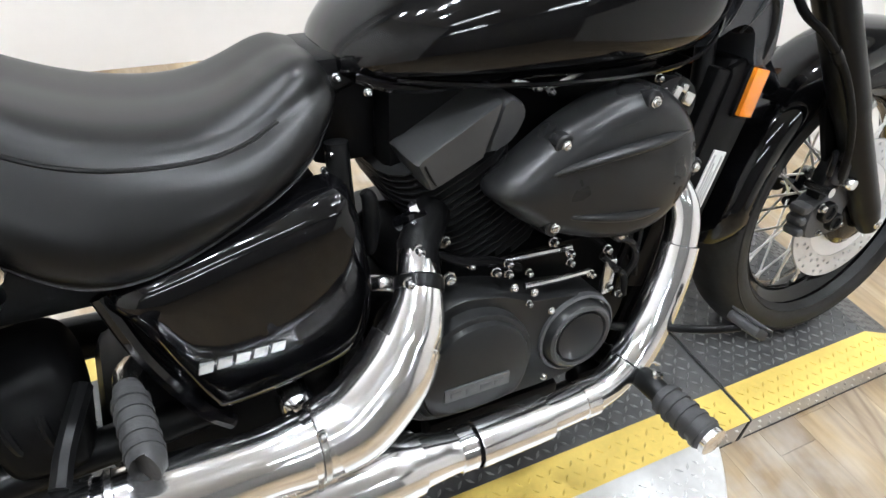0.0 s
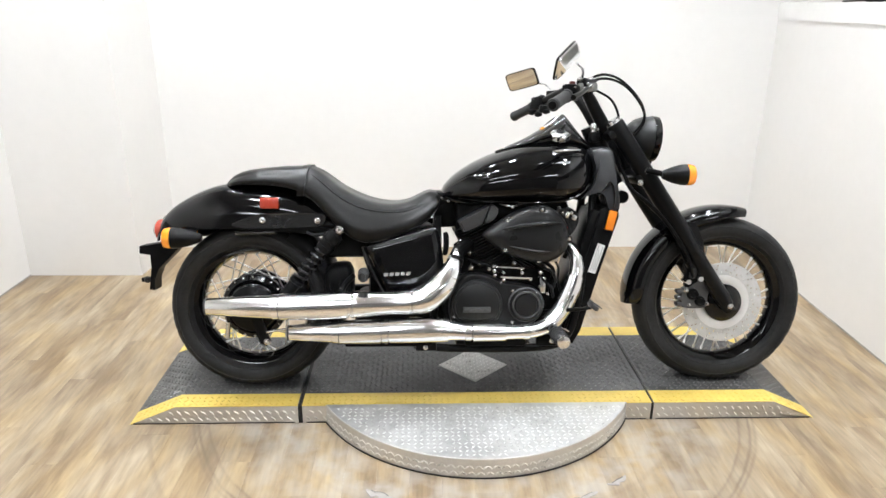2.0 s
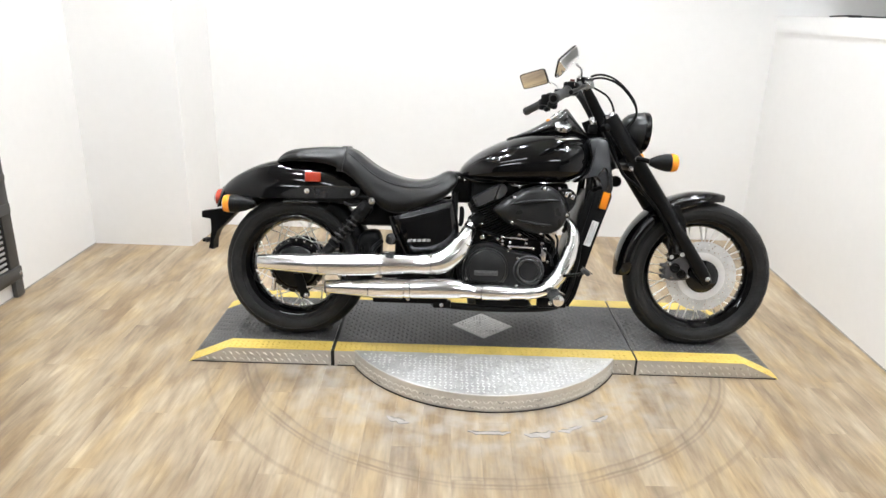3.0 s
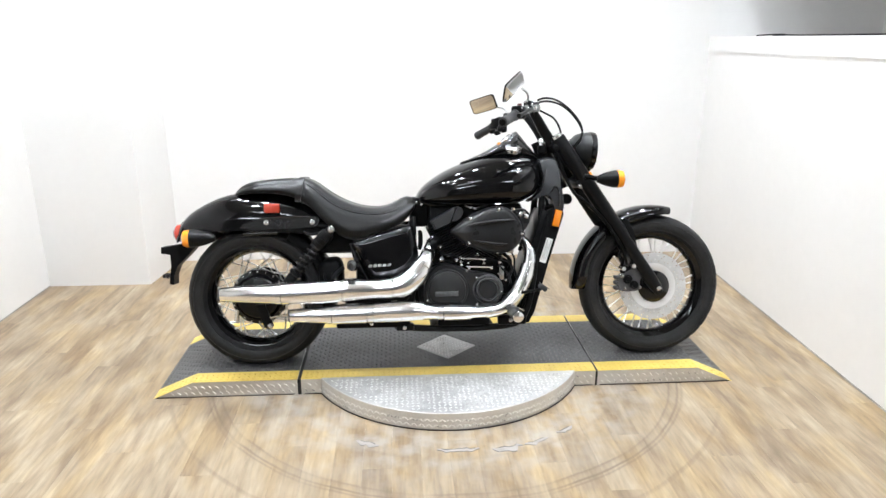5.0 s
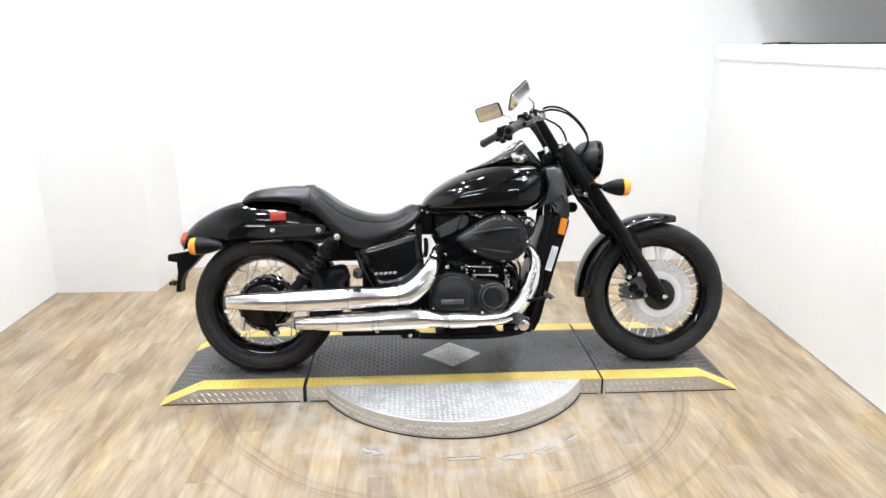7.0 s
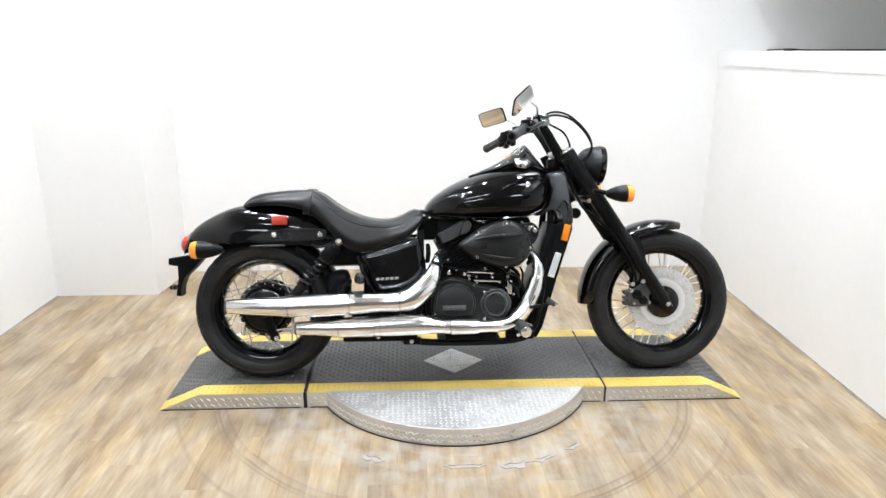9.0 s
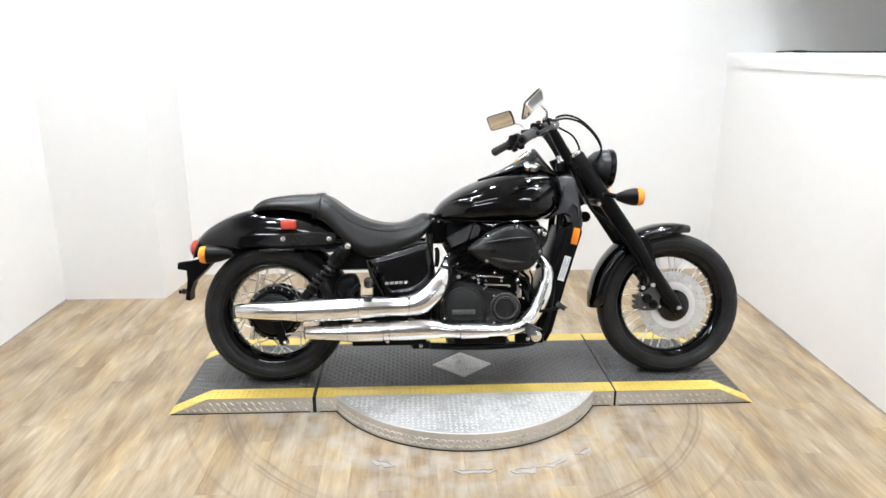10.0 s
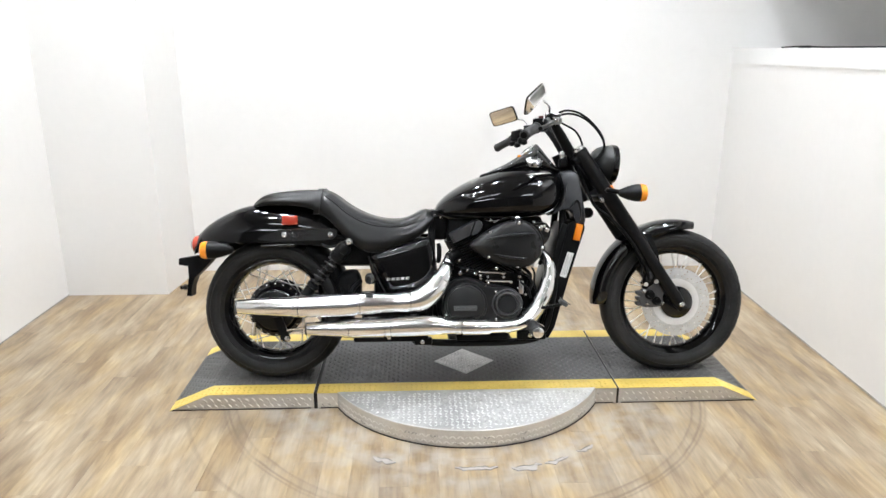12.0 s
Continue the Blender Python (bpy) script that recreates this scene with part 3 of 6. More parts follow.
def platform_section(name, xs, label):
    x0, x1 = xs[0], xs[-1]
    root = empty(name, None, pose(0, 0, 0), label=label, category="platform", group="drive-on platform sections")
    inner = [(x0 if x0 < -1.2 else x0), *xs[1:-1], x1]
    part("body", slab(inner, PY0 + 0.002, PY1 - 0.002, -0.0035), M_EDGE, root, "bare tread-plate steel body", 20)
    part("deck", skin(inner, PY0 + STRIPE, PY1 - STRIPE, 0.0), M_GREY, root, "worn dark grey painted tread deck", 20)
    part("stripe", skin(inner, PY0, PY0 + STRIPE, 0.0), M_YELLOW, root, "yellow safety stripe along the edge", 20)
    part("stripe", skin(inner, PY1 - STRIPE, PY1, 0.0), M_YELLOW, root, "yellow safety stripe along the edge", 20)
    pts = tread_points(x0 + 0.018, x1 - 0.018, PY0 + STRIPE + 0.013, PY1 - STRIPE - 0.013, 0.0185)
    tagged(part("deck_lug", lugs(pts, ramp_z, 0.0175, 0.0056, 0.0024), M_DECKLUG, root, "", 20), kind="stuff")
    pts = tread_points(x0 + 0.02, x1 - 0.02, PY0 + 0.013, PY0 + STRIPE - 0.011, 0.0205)
    tagged(part("stripe_lug", lugs(pts, ramp_z, 0.016, 0.0048, 0.0014), M_YLUG, root, "", 20), kind="stuff")
    # black strip painted in for the shadow under the front edge
    part("foot_shadow", boxm((x0 + 0.012, PY0 + 0.0005, 0.0), (x1 - 0.012, PY0 + 0.003, 0.0035)), M_GAP, root, "black strip for the shadow gap along the foot")
    # lugs on the bare front edge
    side = []
    for i in range(int((x1 - x0) / 0.027)):
        for k in range(2):
            x, z = x0 + 0.02 + i * 0.027 + 0.012 * k, 0.016 + 0.026 * k
            if z < ramp_z(x) - 0.012:
                side.append((x, z, radians(-35 if (i + k) % 2 else -50)))
    bm = lugs(side, lambda x: 0, 0.021, 0.0068, 0.0026)
    for v in bm.verts:
        v.co = Vector((v.co.x, PY0 + 0.002 - v.co.z, v.co.y))
    tagged(part("edge_lug", bm, M_LUG, root, "", 20), kind="stuff")
    return root


platform_section("platform_section", [-1.218, -1.062, -0.657], "sloped tread-plate ramp section with yellow edge stripes")
mid = platform_section("platform_section", [-0.642, 0.543], "flat grey tread-plate platform section with yellow stripes")
platform_section("platform_section", [0.552, 0.968, 1.118], "sloped tread-plate ramp section with yellow edge stripes")
bm = bmesh.new()
ctr = Vector((-0.049, 0.083, PH + 0.0025))
d = [bm.verts.new(ctr + Vector(q)) for q in ((-0.128, 0, 0), (0, -0.123, 0), (0.128, 0, 0), (0, 0.123, 0))]
f = bm.faces.new(d)
r = bmesh.ops.extrude_face_region(bm, geom=[f])
for v in r["geom"]:
    if isinstance(v, bmesh.types.BMVert):
        v.co.z -= 0.003
part("diamond_plate", bm, M_TREAD, mid, "bright bare-metal diamond patch", 20)
pts = tread_points(ctr.x - 0.12, ctr.x + 0.12, ctr.y - 0.115, ctr.y + 0.115, 0.0125, lambda x, y: abs(x - ctr.x) / 0.128 + abs(y - ctr.y) / 0.123 < 0.9)
tagged(part("diamond_lug", lugs(pts, lambda x: ctr.z, 0.013, 0.005, 0.002), M_LUG, mid, "", 20), kind="stuff")
for nm, x, hw in (("rubber_joint", -0.6495, 0.0065), ("rubber_joint", 0.5475, 0.0038)):
    finish(nm, boxm((x - hw, PY0 + 0.0005, 0.0), (x + hw, PY1 - 0.004, PH - 0.003)), M_GAP, None, "black joint strip between two platform sections", category="joint strip", group="platform joints")


def turntable():
    r = 0.58
    cx, cy = TURN_C
    a0 = math.asin((PY0 - 0.0005 - cy) / r)
    angs = [math.pi - a0 + (math.pi + 2 * a0) * k / 72 for k in range(73)]
    rim = [(cx + r * math.cos(a), cy + r * math.sin(a)) for a in angs]
    rim = [(x, min(y, PY0 - 0.0005)) for x, y in rim]
    root = empty("turntable", None, pose(0, 0, 0), label="round bare tread-plate turntable step on floor", category="turntable")
    zt = PH + 0.003
    bm = loft([[(x, y, 0.003) for x, y in rim], [(x, y, zt - 0.002) for x, y in rim], [(cx + (x - cx) * 0.996, min(PY0 - 0.0005, cy + (y - cy) * 0.996), zt) for x, y in rim]])
    part("disc", bm, M_EDGE, root, "bare metal tread disc", 30)
    top = loft([[(cx + (x - cx) * 0.995, min(PY0 - 0.001, cy + (y - cy) * 0.995), z) for x, y in rim] for z in (zt - 0.001, zt + 0.0006)])
    part("disc_top", top, M_TOP, root, "stained bare tread-plate top", 30)
    # black ring painted in for the shadow under the disc's rim
    part("base_shadow", loft([[(cx + (x - cx) * 1.004, min(PY0 - 0.0005, cy + (y - cy) * 1.004), z) for x, y in rim] for z in (0.0, 0.004)]), M_GAP, root, "black ring for the shadow gap at the foot")
    pts = tread_points(cx - r, cx + r, cy - r, PY0 - 0.014, 0.0195, lambda x, y: math.hypot(x - cx, y - cy) < r - 0.014)
    tagged(part("disc_lug", lugs(pts, lambda x: zt + 0.0006, 0.0175, 0.0056, 0.0018), M_LUG, root, "", 20), kind="stuff")
    bm = bmesh.new()
    i = 0
    for k in range(90):
        a = math.pi - a0 + (math.pi + 2 * a0) * (k + 0.5) / 90
        for row in range(2):
            z, da = 0.018 + 0.022 * row, 0.012 * row
            t = Vector((-math.sin(a + da), math.cos(a + da), 0))
            nrm = Vector((math.cos(a + da), math.sin(a + da), 0))
            o = Vector((cx, cy, z)) + r * nrm
            if o.y > PY0 - 0.012:
                continue
            u = (t + Vector((0, 0, 0.9 if (k + row) % 2 else -0.9))).normalized()
            w = nrm.cross(u)
            e = [bm.verts.new(o + q) for q in (-0.0105 * u, -0.0036 * w, 0.0105 * u, 0.0036 * w)]
            tp = [bm.verts.new(o + q + 0.0018 * nrm) for q in (-0.005 * u, 0.005 * u)]
            for q in ((e[0], e[1], tp[0]), (e[1], tp[1], tp[0]), (e[1], e[2], tp[1]), (e[2], e[3], tp[1]), (e[3], tp[0], tp[1]), (e[3], e[0], tp[0])):
                bm.faces.new(q)
    tagged(part("rim_lug", bm, M_LUG, root, "", 20), kind="stuff")


turntable()


def tape_remnant(r0, a0, a1, w, seed, torn=True):
    """A torn strip of old floor tape lying along the ring round the turntable."""
    rng = random.Random(seed)
    n = max(6, int((a1 - a0) / 1.2))
    inner, outer = [], []
    for k in range(n + 1):
        a = radians(a0 + (a1 - a0) * k / n)
        taper = min(1.0, 0.25 + 3.0 * min(k, n - k) / n)
        ri = r0 + rng.uniform(-0.2, 0.2) * w
        ro = ri + w * taper * rng.uniform(0.55, 1.0)
        inner.append((TURN_C[0] + ri * math.cos(a), TURN_C[1] + ri * math.sin(a)))
        outer.append((TURN_C[0] + ro * math.cos(a), TURN_C[1] + ro * math.sin(a)))
    ring = inner + outer[::-1]
    root = finish("tape_remnant", loft([[(x, y, z) for x, y in ring] for z in (-0.003, 0.0022)]), M_TAPE, None, "torn grey remnant of old floor tape stuck down", category="tape", group="floor tape remnants", smooth=20)
    if torn:
        part("torn_edge", tube([(x, y, 0.0024, rng.uniform(0.0005, 0.0016)) for x, y in inner[1:-1]], 0.002, 6, 1), M_TORN, root, "dark curled edge")


for r0, a0, a1, w, torn in ((0.708, -119.5, -112.5, 0.030, True), (0.700, -96, -84, 0.022, True), (0.716, -80.5, -72, 0.030, True), (0.722, -71, -63.5, 0.020, True), (0.712, -59.5, -53.5, 0.022, True)):
    tape_remnant(r0, a0, a1, w, int(-a0), torn)


# ---- motorcycle ----
LEAN_DEG, BIKE_Z = 11.0, 0.063
bike = empty("motorcycle", None, pose(0, 0, BIKE_Z, -LEAN_DEG, 0, 0), label="gloss black cruiser motorcycle with chrome exhausts, leaning on stand", category="motorcycle")
FX, FZ, FR = 0.814, 0.292, 0.297
RX, RZ, RR = -0.818, 0.280, 0.288


def wheel(name, x, z, r, hw, rim_r, hub_r, hub_w, spokes, label):
    w = empty(name, bike, pose(x, 0, z), label=label)
    side = r - rim_r
    prof = [(rim_r, -hw * 0.62), (rim_r + side * 0.10, -hw * 0.80), (rim_r + side * 0.14, -hw * 0.87), (rim_r + side * 0.17, -hw * 0.86), (rim_r + side * 0.28, -hw * 0.955), (rim_r + side * 0.45, -hw), (rim_r + side * 0.56, -hw * 0.98), (rim_r + side * 0.58, -hw * 1.0), (rim_r + side * 0.60, -hw * 0.965), (rim_r + side * 0.66, -hw * 0.94), (rim_r + side * 0.75, -hw * 0.86), (rim_r + side * 0.86, -hw * 0.70), (rim_r + side * 0.94, -hw * 0.48), (r - 0.0008, -hw * 0.24), (r, 0)]
    prof = prof + [(a, -b) for a, b in reversed(prof[:-1])]
    bm = lathe(prof, seg=192)
    # tread grooves slant across the shoulders
    for v in bm.verts:
        rad = math.hypot(v.co.x, v.co.z)
        k = round(math.atan2(v.co.z, v.co.x) / (2 * math.pi / 192))
        row = round((rad - rim_r) / side * 10)
        if rad > rim_r + side * 0.70 and abs(v.co.y) > hw * 0.15 and (k + row + (3 if v.co.y > 0 else 0)) % 6 == 0:
            f = (rad - 0.0016) / rad
            v.co = Vector((v.co.x * f, v.co.y * 0.984, v.co.z * f))
    # pressed flat where it stands on the deck
    cl, sl_ = math.cos(radians(LEAN_DEG)), math.sin(radians(LEAN_DEG))
    for v in bm.verts:
        low = (PH + 0.001 - BIKE_Z + sl_ * v.co.y) / cl - z
        v.co.z = max(v.co.z, low)
    part("tyre", bm, M_RUBBER, w, "black rubber tyre", 32)
    lip = rim_r + 0.004
    rp = [(lip + 0.006, -hw * 0.66), (lip + 0.010, -hw * 0.60), (lip + 0.004, -hw * 0.54), (rim_r - 0.014, -hw * 0.50), (rim_r - 0.026, -hw * 0.22), (rim_r - 0.028, 0)]
    rp = rp + [(a, -b) for a, b in reversed(rp[:-1])] + [(lip + 0.002, hw * 0.5), (rim_r - 0.006, hw * 0.3), (rim_r - 0.012, 0), (rim_r - 0.006, -hw * 0.3), (lip + 0.002, -hw * 0.5)]
    part("rim", lathe(rp, seg=96, closed=True), M_BLACK, w, "gloss black steel rim", 50)
    sp = None
    n = spokes
    for i in range(n):
        s = -1 if i % 2 else 1
        lead = 1 if (i // 2) % 2 else -1
        if i < 4:
            h = Vector((hub_r * math.cos(lead * 0.95), s * hub_w, hub_r * math.sin(lead * 0.95)))
            e = Vector((rim_r - 0.022, s * 0.006, 0))
            bm = tube([h, h.lerp(e, 0.12), e.lerp(h, 0.1), e], 0.0024, 6, 1)
            tube([e.lerp(h, 0.10), e], 0.0040, 6, 1, bm=bm)
            sp = sp or {}
            sp[i] = part("spoke", bm, M_SPOKE, w)
            ob = sp[i]
        else:
            ob = sp[i % 4].copy()
            scene.collection.objects.link(ob)
        ob.matrix_local = pose(0, 0, 0, 0, -360.0 * i / n, 0)
    return w


fw = wheel("front_wheel", FX, FZ, FR, 0.060, 0.222, 0.038, 0.032, 36, "black spoked front wheel with tyre")
rw = wheel("rear_wheel", RX, RZ, RR, 0.086, 0.205, 0.098, 0.030, 36, "black spoked rear wheel with wide tyre")
part("hub", lathe([(0, -0.05), (0.030, -0.05), (0.045, -0.046), (0.046, -0.03), (0.03, -0.022), (0.026, 0), (0.03, 0.022), (0.046, 0.03), (0.045, 0.046), (0.03, 0.05), (0, 0.05)], seg=40), M_BLACK, fw, "gloss black hub")
# brake disc with drilled holes
bm = bmesh.new()
rings = [0.097, 0.104, 0.110, 0.116, 0.122, 0.128, 0.134, 0.1405]
N = 132
grid = [[[bm.verts.new((rr * math.cos(2 * math.pi * k / N), y, rr * math.sin(2 * math.pi * k / N))) for k in range(N)] for rr in rings] for y in (-0.068, -0.0635)]
hole = lambda i, k: (k % 11, i) in ((1, 1), (4, 3), (7, 5), (9, 2), (3, 5), (6, 1))
for i in range(len(rings) - 1):
    for k in range(N):
        q = (k + 1) % N
        if not hole(i, k):
            for g in grid:
                bm.faces.new((g[i][k], g[i][q], g[i + 1][q], g[i + 1][k]))
        else:
            a, b = grid
            for (p, s), (u, v) in (((i, k), (i, q)), ((i, q), (i + 1, q)), ((i + 1, q), (i + 1, k)), ((i + 1, k), (i, k))):
                bm.faces.new((a[p][s], a[u][v], b[u][v], b[p][s]))
for k in range(N):
    q = (k + 1) % N
    for i in (0, -1):
        bm.faces.new((grid[0][i][k], grid[0][i][q], grid[1][i][q], grid[1][i][k]))
part("brake_disc", bm, M_DISC, fw, "drilled steel brake disc", 30)
part("disc_carrier", lathe([(0.030, -0.060), (0.056, -0.064), (0.060, -0.067), (0.0965, -0.067), (0.0965, -0.063), (0.058, -0.060), (0.03, -0.056)], seg=60, closed=True), M_CARRIER, fw, "plain bright inner disc")
part("disc_bell", lathe([(0.0, -0.088), (0.03, -0.088), (0.052, -0.084), (0.056, -0.080), (0.066, -0.075), (0.064, -0.055), (0, -0.055)], seg=40), M_BLACK, fw, "gloss black hub bell")
for k in range(6):
    a = 2 * math.pi * k / 6 + 0.3
    part("disc_bolt", bolt(bmesh.new(), (0.049 * math.cos(a), -0.0745, 0.049 * math.sin(a)), 0.007, 0.005), M_STEEL, fw)
bm = tube([(0, -0.105, 0), (0, 0.105, 0)], 0.009, 12, 1)
part("axle", bm, M_STEEL, fw)
bm = bolt(bmesh.new(), (0.004, -0.118, -0.002), 0.014, 0.010, seg=6)
part("axle_nut", bm, M_STEEL, fw)

part("hub", lathe([(0, -0.088), (0.045, -0.088), (0.075, -0.084), (0.088, -0.074), (0.094, -0.058), (0.108, -0.054), (0.112, -0.046), (0.112, -0.034), (0.10, -0.028), (0.09, 0), (0.10, 0.028), (0.112, 0.034), (0.112, 0.05), (0.09, 0.06), (0.06, 0.085), (0, 0.088)], seg=64), M_BLACK, rw, "gloss black drum hub", 35)
for k in range(20):
    a = 2 * math.pi * k / 20
    part("hub_bolt", bolt(bmesh.new(), (0.103 * math.cos(a), -0.0535, 0.103 * math.sin(a)), 0.0052, 0.0045), M_STEEL, rw)
part("brake_plate", lathe([(0, -0.098), (0.02, -0.098), (0.03, -0.090), (0.07, -0.090), (0.078, -0.084), (0, -0.084)], seg=40), M_SATIN, rw, "satin black drum plate")
bm = tube([(0, -0.13, 0), (0, 0.13, 0)], 0.010, 12, 1)
part("axle", bm, M_STEEL, rw)


def arch(stations, thick=0.005, seg=16, power=2.4, lip=0.0):
    """A mudguard shell: rows of (position, z of crown, z of edge, half width) along x."""
    rings = []
    for x, zt, zl, w in stations:
        outer, inner = [], []
        for k in range(seg + 1):
            a = math.pi * k / seg
            c, s = math.cos(a), math.sin(a)
            y = -w * math.copysign(abs(c) ** (2 / power), c)
            z = zl + (zt - zl) * abs(s) ** (2 / power)
            outer.append((x, y, z))
            f = (w - thick) / w
            inner.append((x, y * f, zl + (z - zl) * max(0.1, (zt - zl - thick) / (zt - zl))))
        rings.append(outer + inner[::-1])
    return loft(rings)


# rear mudguard
st = spline([(-1.135, 0.556, 0.505, 0.052), (-1.105, 0.602, 0.52, 0.076), (-1.055, 0.641, 0.540, 0.094), (-0.977, 0.680, 0.553, 0.105), (-0.9, 0.700, 0.556, 0.109), (-0.8, 0.704, 0.552, 0.112), (-0.7, 0.694, 0.546, 0.114), (-0.62, 0.668, 0.540, 0.114), (-0.54, 0.63, 0.535, 0.112)], 5)
part("rear_fender", arch(st), M_BLACK, bike, "gloss black rear mudguard", 50)
rings = []
for k in range(15):
    a = radians(62 - 78 * k / 14)
    outer, inner = [], []
    for j in range(13):
        t = math.pi * j / 12
        c, q = math.cos(t), math.sin(t)
        y = -0.092 * math.copysign(abs(c) ** 0.6, c)
        for lst, off in ((outer, 0.0), (inner, -0.005)):
            rad = 0.268 + 0.046 * abs(q) ** 0.6 + off
            lst.append((RX + rad * math.cos(a), y * (1 if off == 0 else 0.95), RZ + rad * math.sin(a)))
    rings.append(outer + inner[::-1])
part("inner_fender", loft(rings), M_PLASTIC, bike, "black plastic inner mudguard", 50)
for s in (-1, 1):
    o = [(-0.866, 0.570), (-0.815, 0.594), (-0.77, 0.605), (-0.64, 0.610), (-0.566, 0.607), (-0.556, 0.588), (-0.575, 0.568), (-0.66, 0.562), (-0.80, 0.559)]
    rail = part("fender_rail", pillow(o, s * 0.106, s * 0.126, ((0, 0), (0, 0.8), (0.02, 1.0)), 4), M_RAIL, bike, "satin black mudguard rail")
    for x, z in ((-0.763, 0.587), (-0.584, 0.586)):
        part("rail_bolt", bolt(bmesh.new(), (x, s * 0.126, z), 0.011, 0.006, sign=s), M_CHROME, rail, "chrome dome bolt")
    part("rail_edge", tube([(-0.800, s * 0.123, 0.5985, 0.001), (-0.765, s * 0.1235, 0.6045, 0.0035), (-0.64, s * 0.1235, 0.609, 0.004), (-0.568, s * 0.1235, 0.606, 0.002)], 0.004, 8), M_CONSOLE, rail)
    part("rail_clip", tube([(-0.855, s * 0.108, 0.541, 0.003), (-0.845, s * 0.112, 0.5415, 0.006), (-0.735, s * 0.114, 0.5445, 0.006), (-0.725, s * 0.112, 0.545, 0.003)], 0.006, 8), M_RAIL, rail)
    rr_ = part("rear_reflector", boxm((-0.772, s * 0.102, 0.624), (-0.712, s * 0.121, 0.660), 0.003), M_RED, bike, "red rectangular reflector")
    part("lens_half", boxm((-0.739, min(s * 0.112, s * 0.1225), 0.6265), (-0.7145, max(s * 0.112, s * 0.1225), 0.6575), 0.002), M_RED, rr_)

# tail lamp, signals, number plate bracket
t_l = part("tail_lamp", loft([[(x, w * math.cos(a), 0.542 + h * math.sin(a)) for a in [2 * math.pi * k / 20 for k in range(20)]] for x, w, h in ((-1.105, 0.040, 0.028), (-1.122, 0.056, 0.038), (-1.142, 0.052, 0.035), (-1.153, 0.034, 0.022))]), M_RED, bike, "red tail lamp lens")
part("bezel", lathe([(0.050, -1.120), (0.052, -1.110), (0.048, -1.095), (0.04, -1.095)], (0, 0, 0.540), "x", 24), M_PLASTIC, t_l)


def signal(name, x, y, z, d, label, k=1.0):
    """A bullet turn signal whose lens looks along d (+1 ahead, -1 behind)."""
    body = part(name, lathe([(0.0, 0), (0.012, d * 0.002), (0.0165, d * 0.012), (0.026, d * 0.040), (0.0335, d * 0.074), (0.0345, d * 0.096), (0.0, d * 0.096)], (x, y, z), "x", 28), M_SATIN, bike, label)
    body.data.transform(Matrix.Translation((x + d * 0.096 * (1 - k), y, z)) @ Matrix.Diagonal((k, 1, 1, 1)) @ Matrix.Translation((-x, -y, -z)))
    part("lens", lathe([(0.0345, d * 0.0965), (0.0345, d * 0.108), (0.031, d * 0.120), (0.02, d * 0.126), (0.0, d * 0.128)], (x, y, z), "x", 28), M_AMBER, body, "amber lens")
    return body


for s in (-1, 1):
    b = signal("rear_turn_signal", -0.955, s * 0.148, 0.531, -1, "black bullet rear turn signal")
    part("stem", tube([(-1.0, s * 0.07, 0.55), (-1.0, s * 0.10, 0.545), (-0.985, s * 0.14, 0.535)], 0.010, 10), M_PLASTIC, b)
    b = signal("front_turn_signal", 0.523 if s < 0 else 0.490, s * 0.172, 0.741, 1, "black bullet front turn signal", 0.84)
    part("stem", tube([(0.500, s * 0.115, 0.752), (0.518, s * 0.145, 0.75), (0.546 if s < 0 else 0.515, s * 0.170, 0.743)], 0.0095, 10), M_PLASTIC, b)
    part("stem_nut", tube([(0.503, s * 0.122, 0.752, 0.0125), (0.509, s * 0.132, 0.7515, 0.0125)], 0.012, 6, 1), M_STEEL, b, "bright stem nut")
o = [(-1.205, 0.487), (-1.206, 0.463), (-1.170, 0.457), (-1.168, 0.41), (-1.172, 0.38), (-1.178, 0.336), (-1.160, 0.333), (-1.158, 0.37), (-1.142, 0.410), (-1.106, 0.445), (-1.04, 0.515), (-1.08, 0.52), (-1.12, 0.50)]
pb = part("plate_bracket", pillow(o, 0.032, -0.032, ((0.03, 0), (0.0, 0.05), (0.0, 0.95), (0.03, 1.0)), 1), M_PLASTIC, bike, "black plastic number-plate bracket", 25)
part("bracket_bolt", bolt(bmesh.new(), (-1.182, -0.033, 0.372), 0.012, 0.012), M_CASE, pb)
part("reflector_stem", tube([(-1.175, -0.02, 0.372), (-1.205, -0.02, 0.368)], 0.008, 8, 1), M_PLASTIC, pb)


def seat_rings(stations, n=64):
    """Upholstered shell: flat top, a soft crease and a skirt that tucks under; stations give x, top, crease, lower edge, half width."""
    rows = np.array(spline(stations, 8))
    xs = np.linspace(rows[0, 0], rows[-1, 0], n)
    cols = np.array([np.interp(xs, rows[:, 0], rows[:, k]) for k in range(1, 5)]).T
    for _ in range(2):
        cols = np.array([cols[i - min(3, i, n - 1 - i) : i + min(3, i, n - 1 - i) + 1].mean(axis=0) for i in range(n)])
    rings = []
    for x, (zt, zc, zl, w) in zip(xs, cols):
        h = zc - zl
        half = [(0.0, zt), (0.30 * w, zt + 0.001), (0.56 * w, zt - 0.001), (0.72 * w, zc + (zt - zc) * 0.55), (0.80 * w, zc), (0.885 * w, zc - h * 0.20), (0.955 * w, zc - h * 0.44), (0.99 * w, zc - h * 0.66), (0.98 * w, zc - h * 0.86), (0.93 * w, zl + 0.001), (0.85 * w, zl - 0.004), (0.0, zl - 0.004)]
        half = [(max(0.0, p[0]), p[1]) for p in spline(half, 4)]
        rings.append([(x, -y, z) for y, z in half] + [(x, y, z) for y, z in half[-2:0:-1]])
    return rings


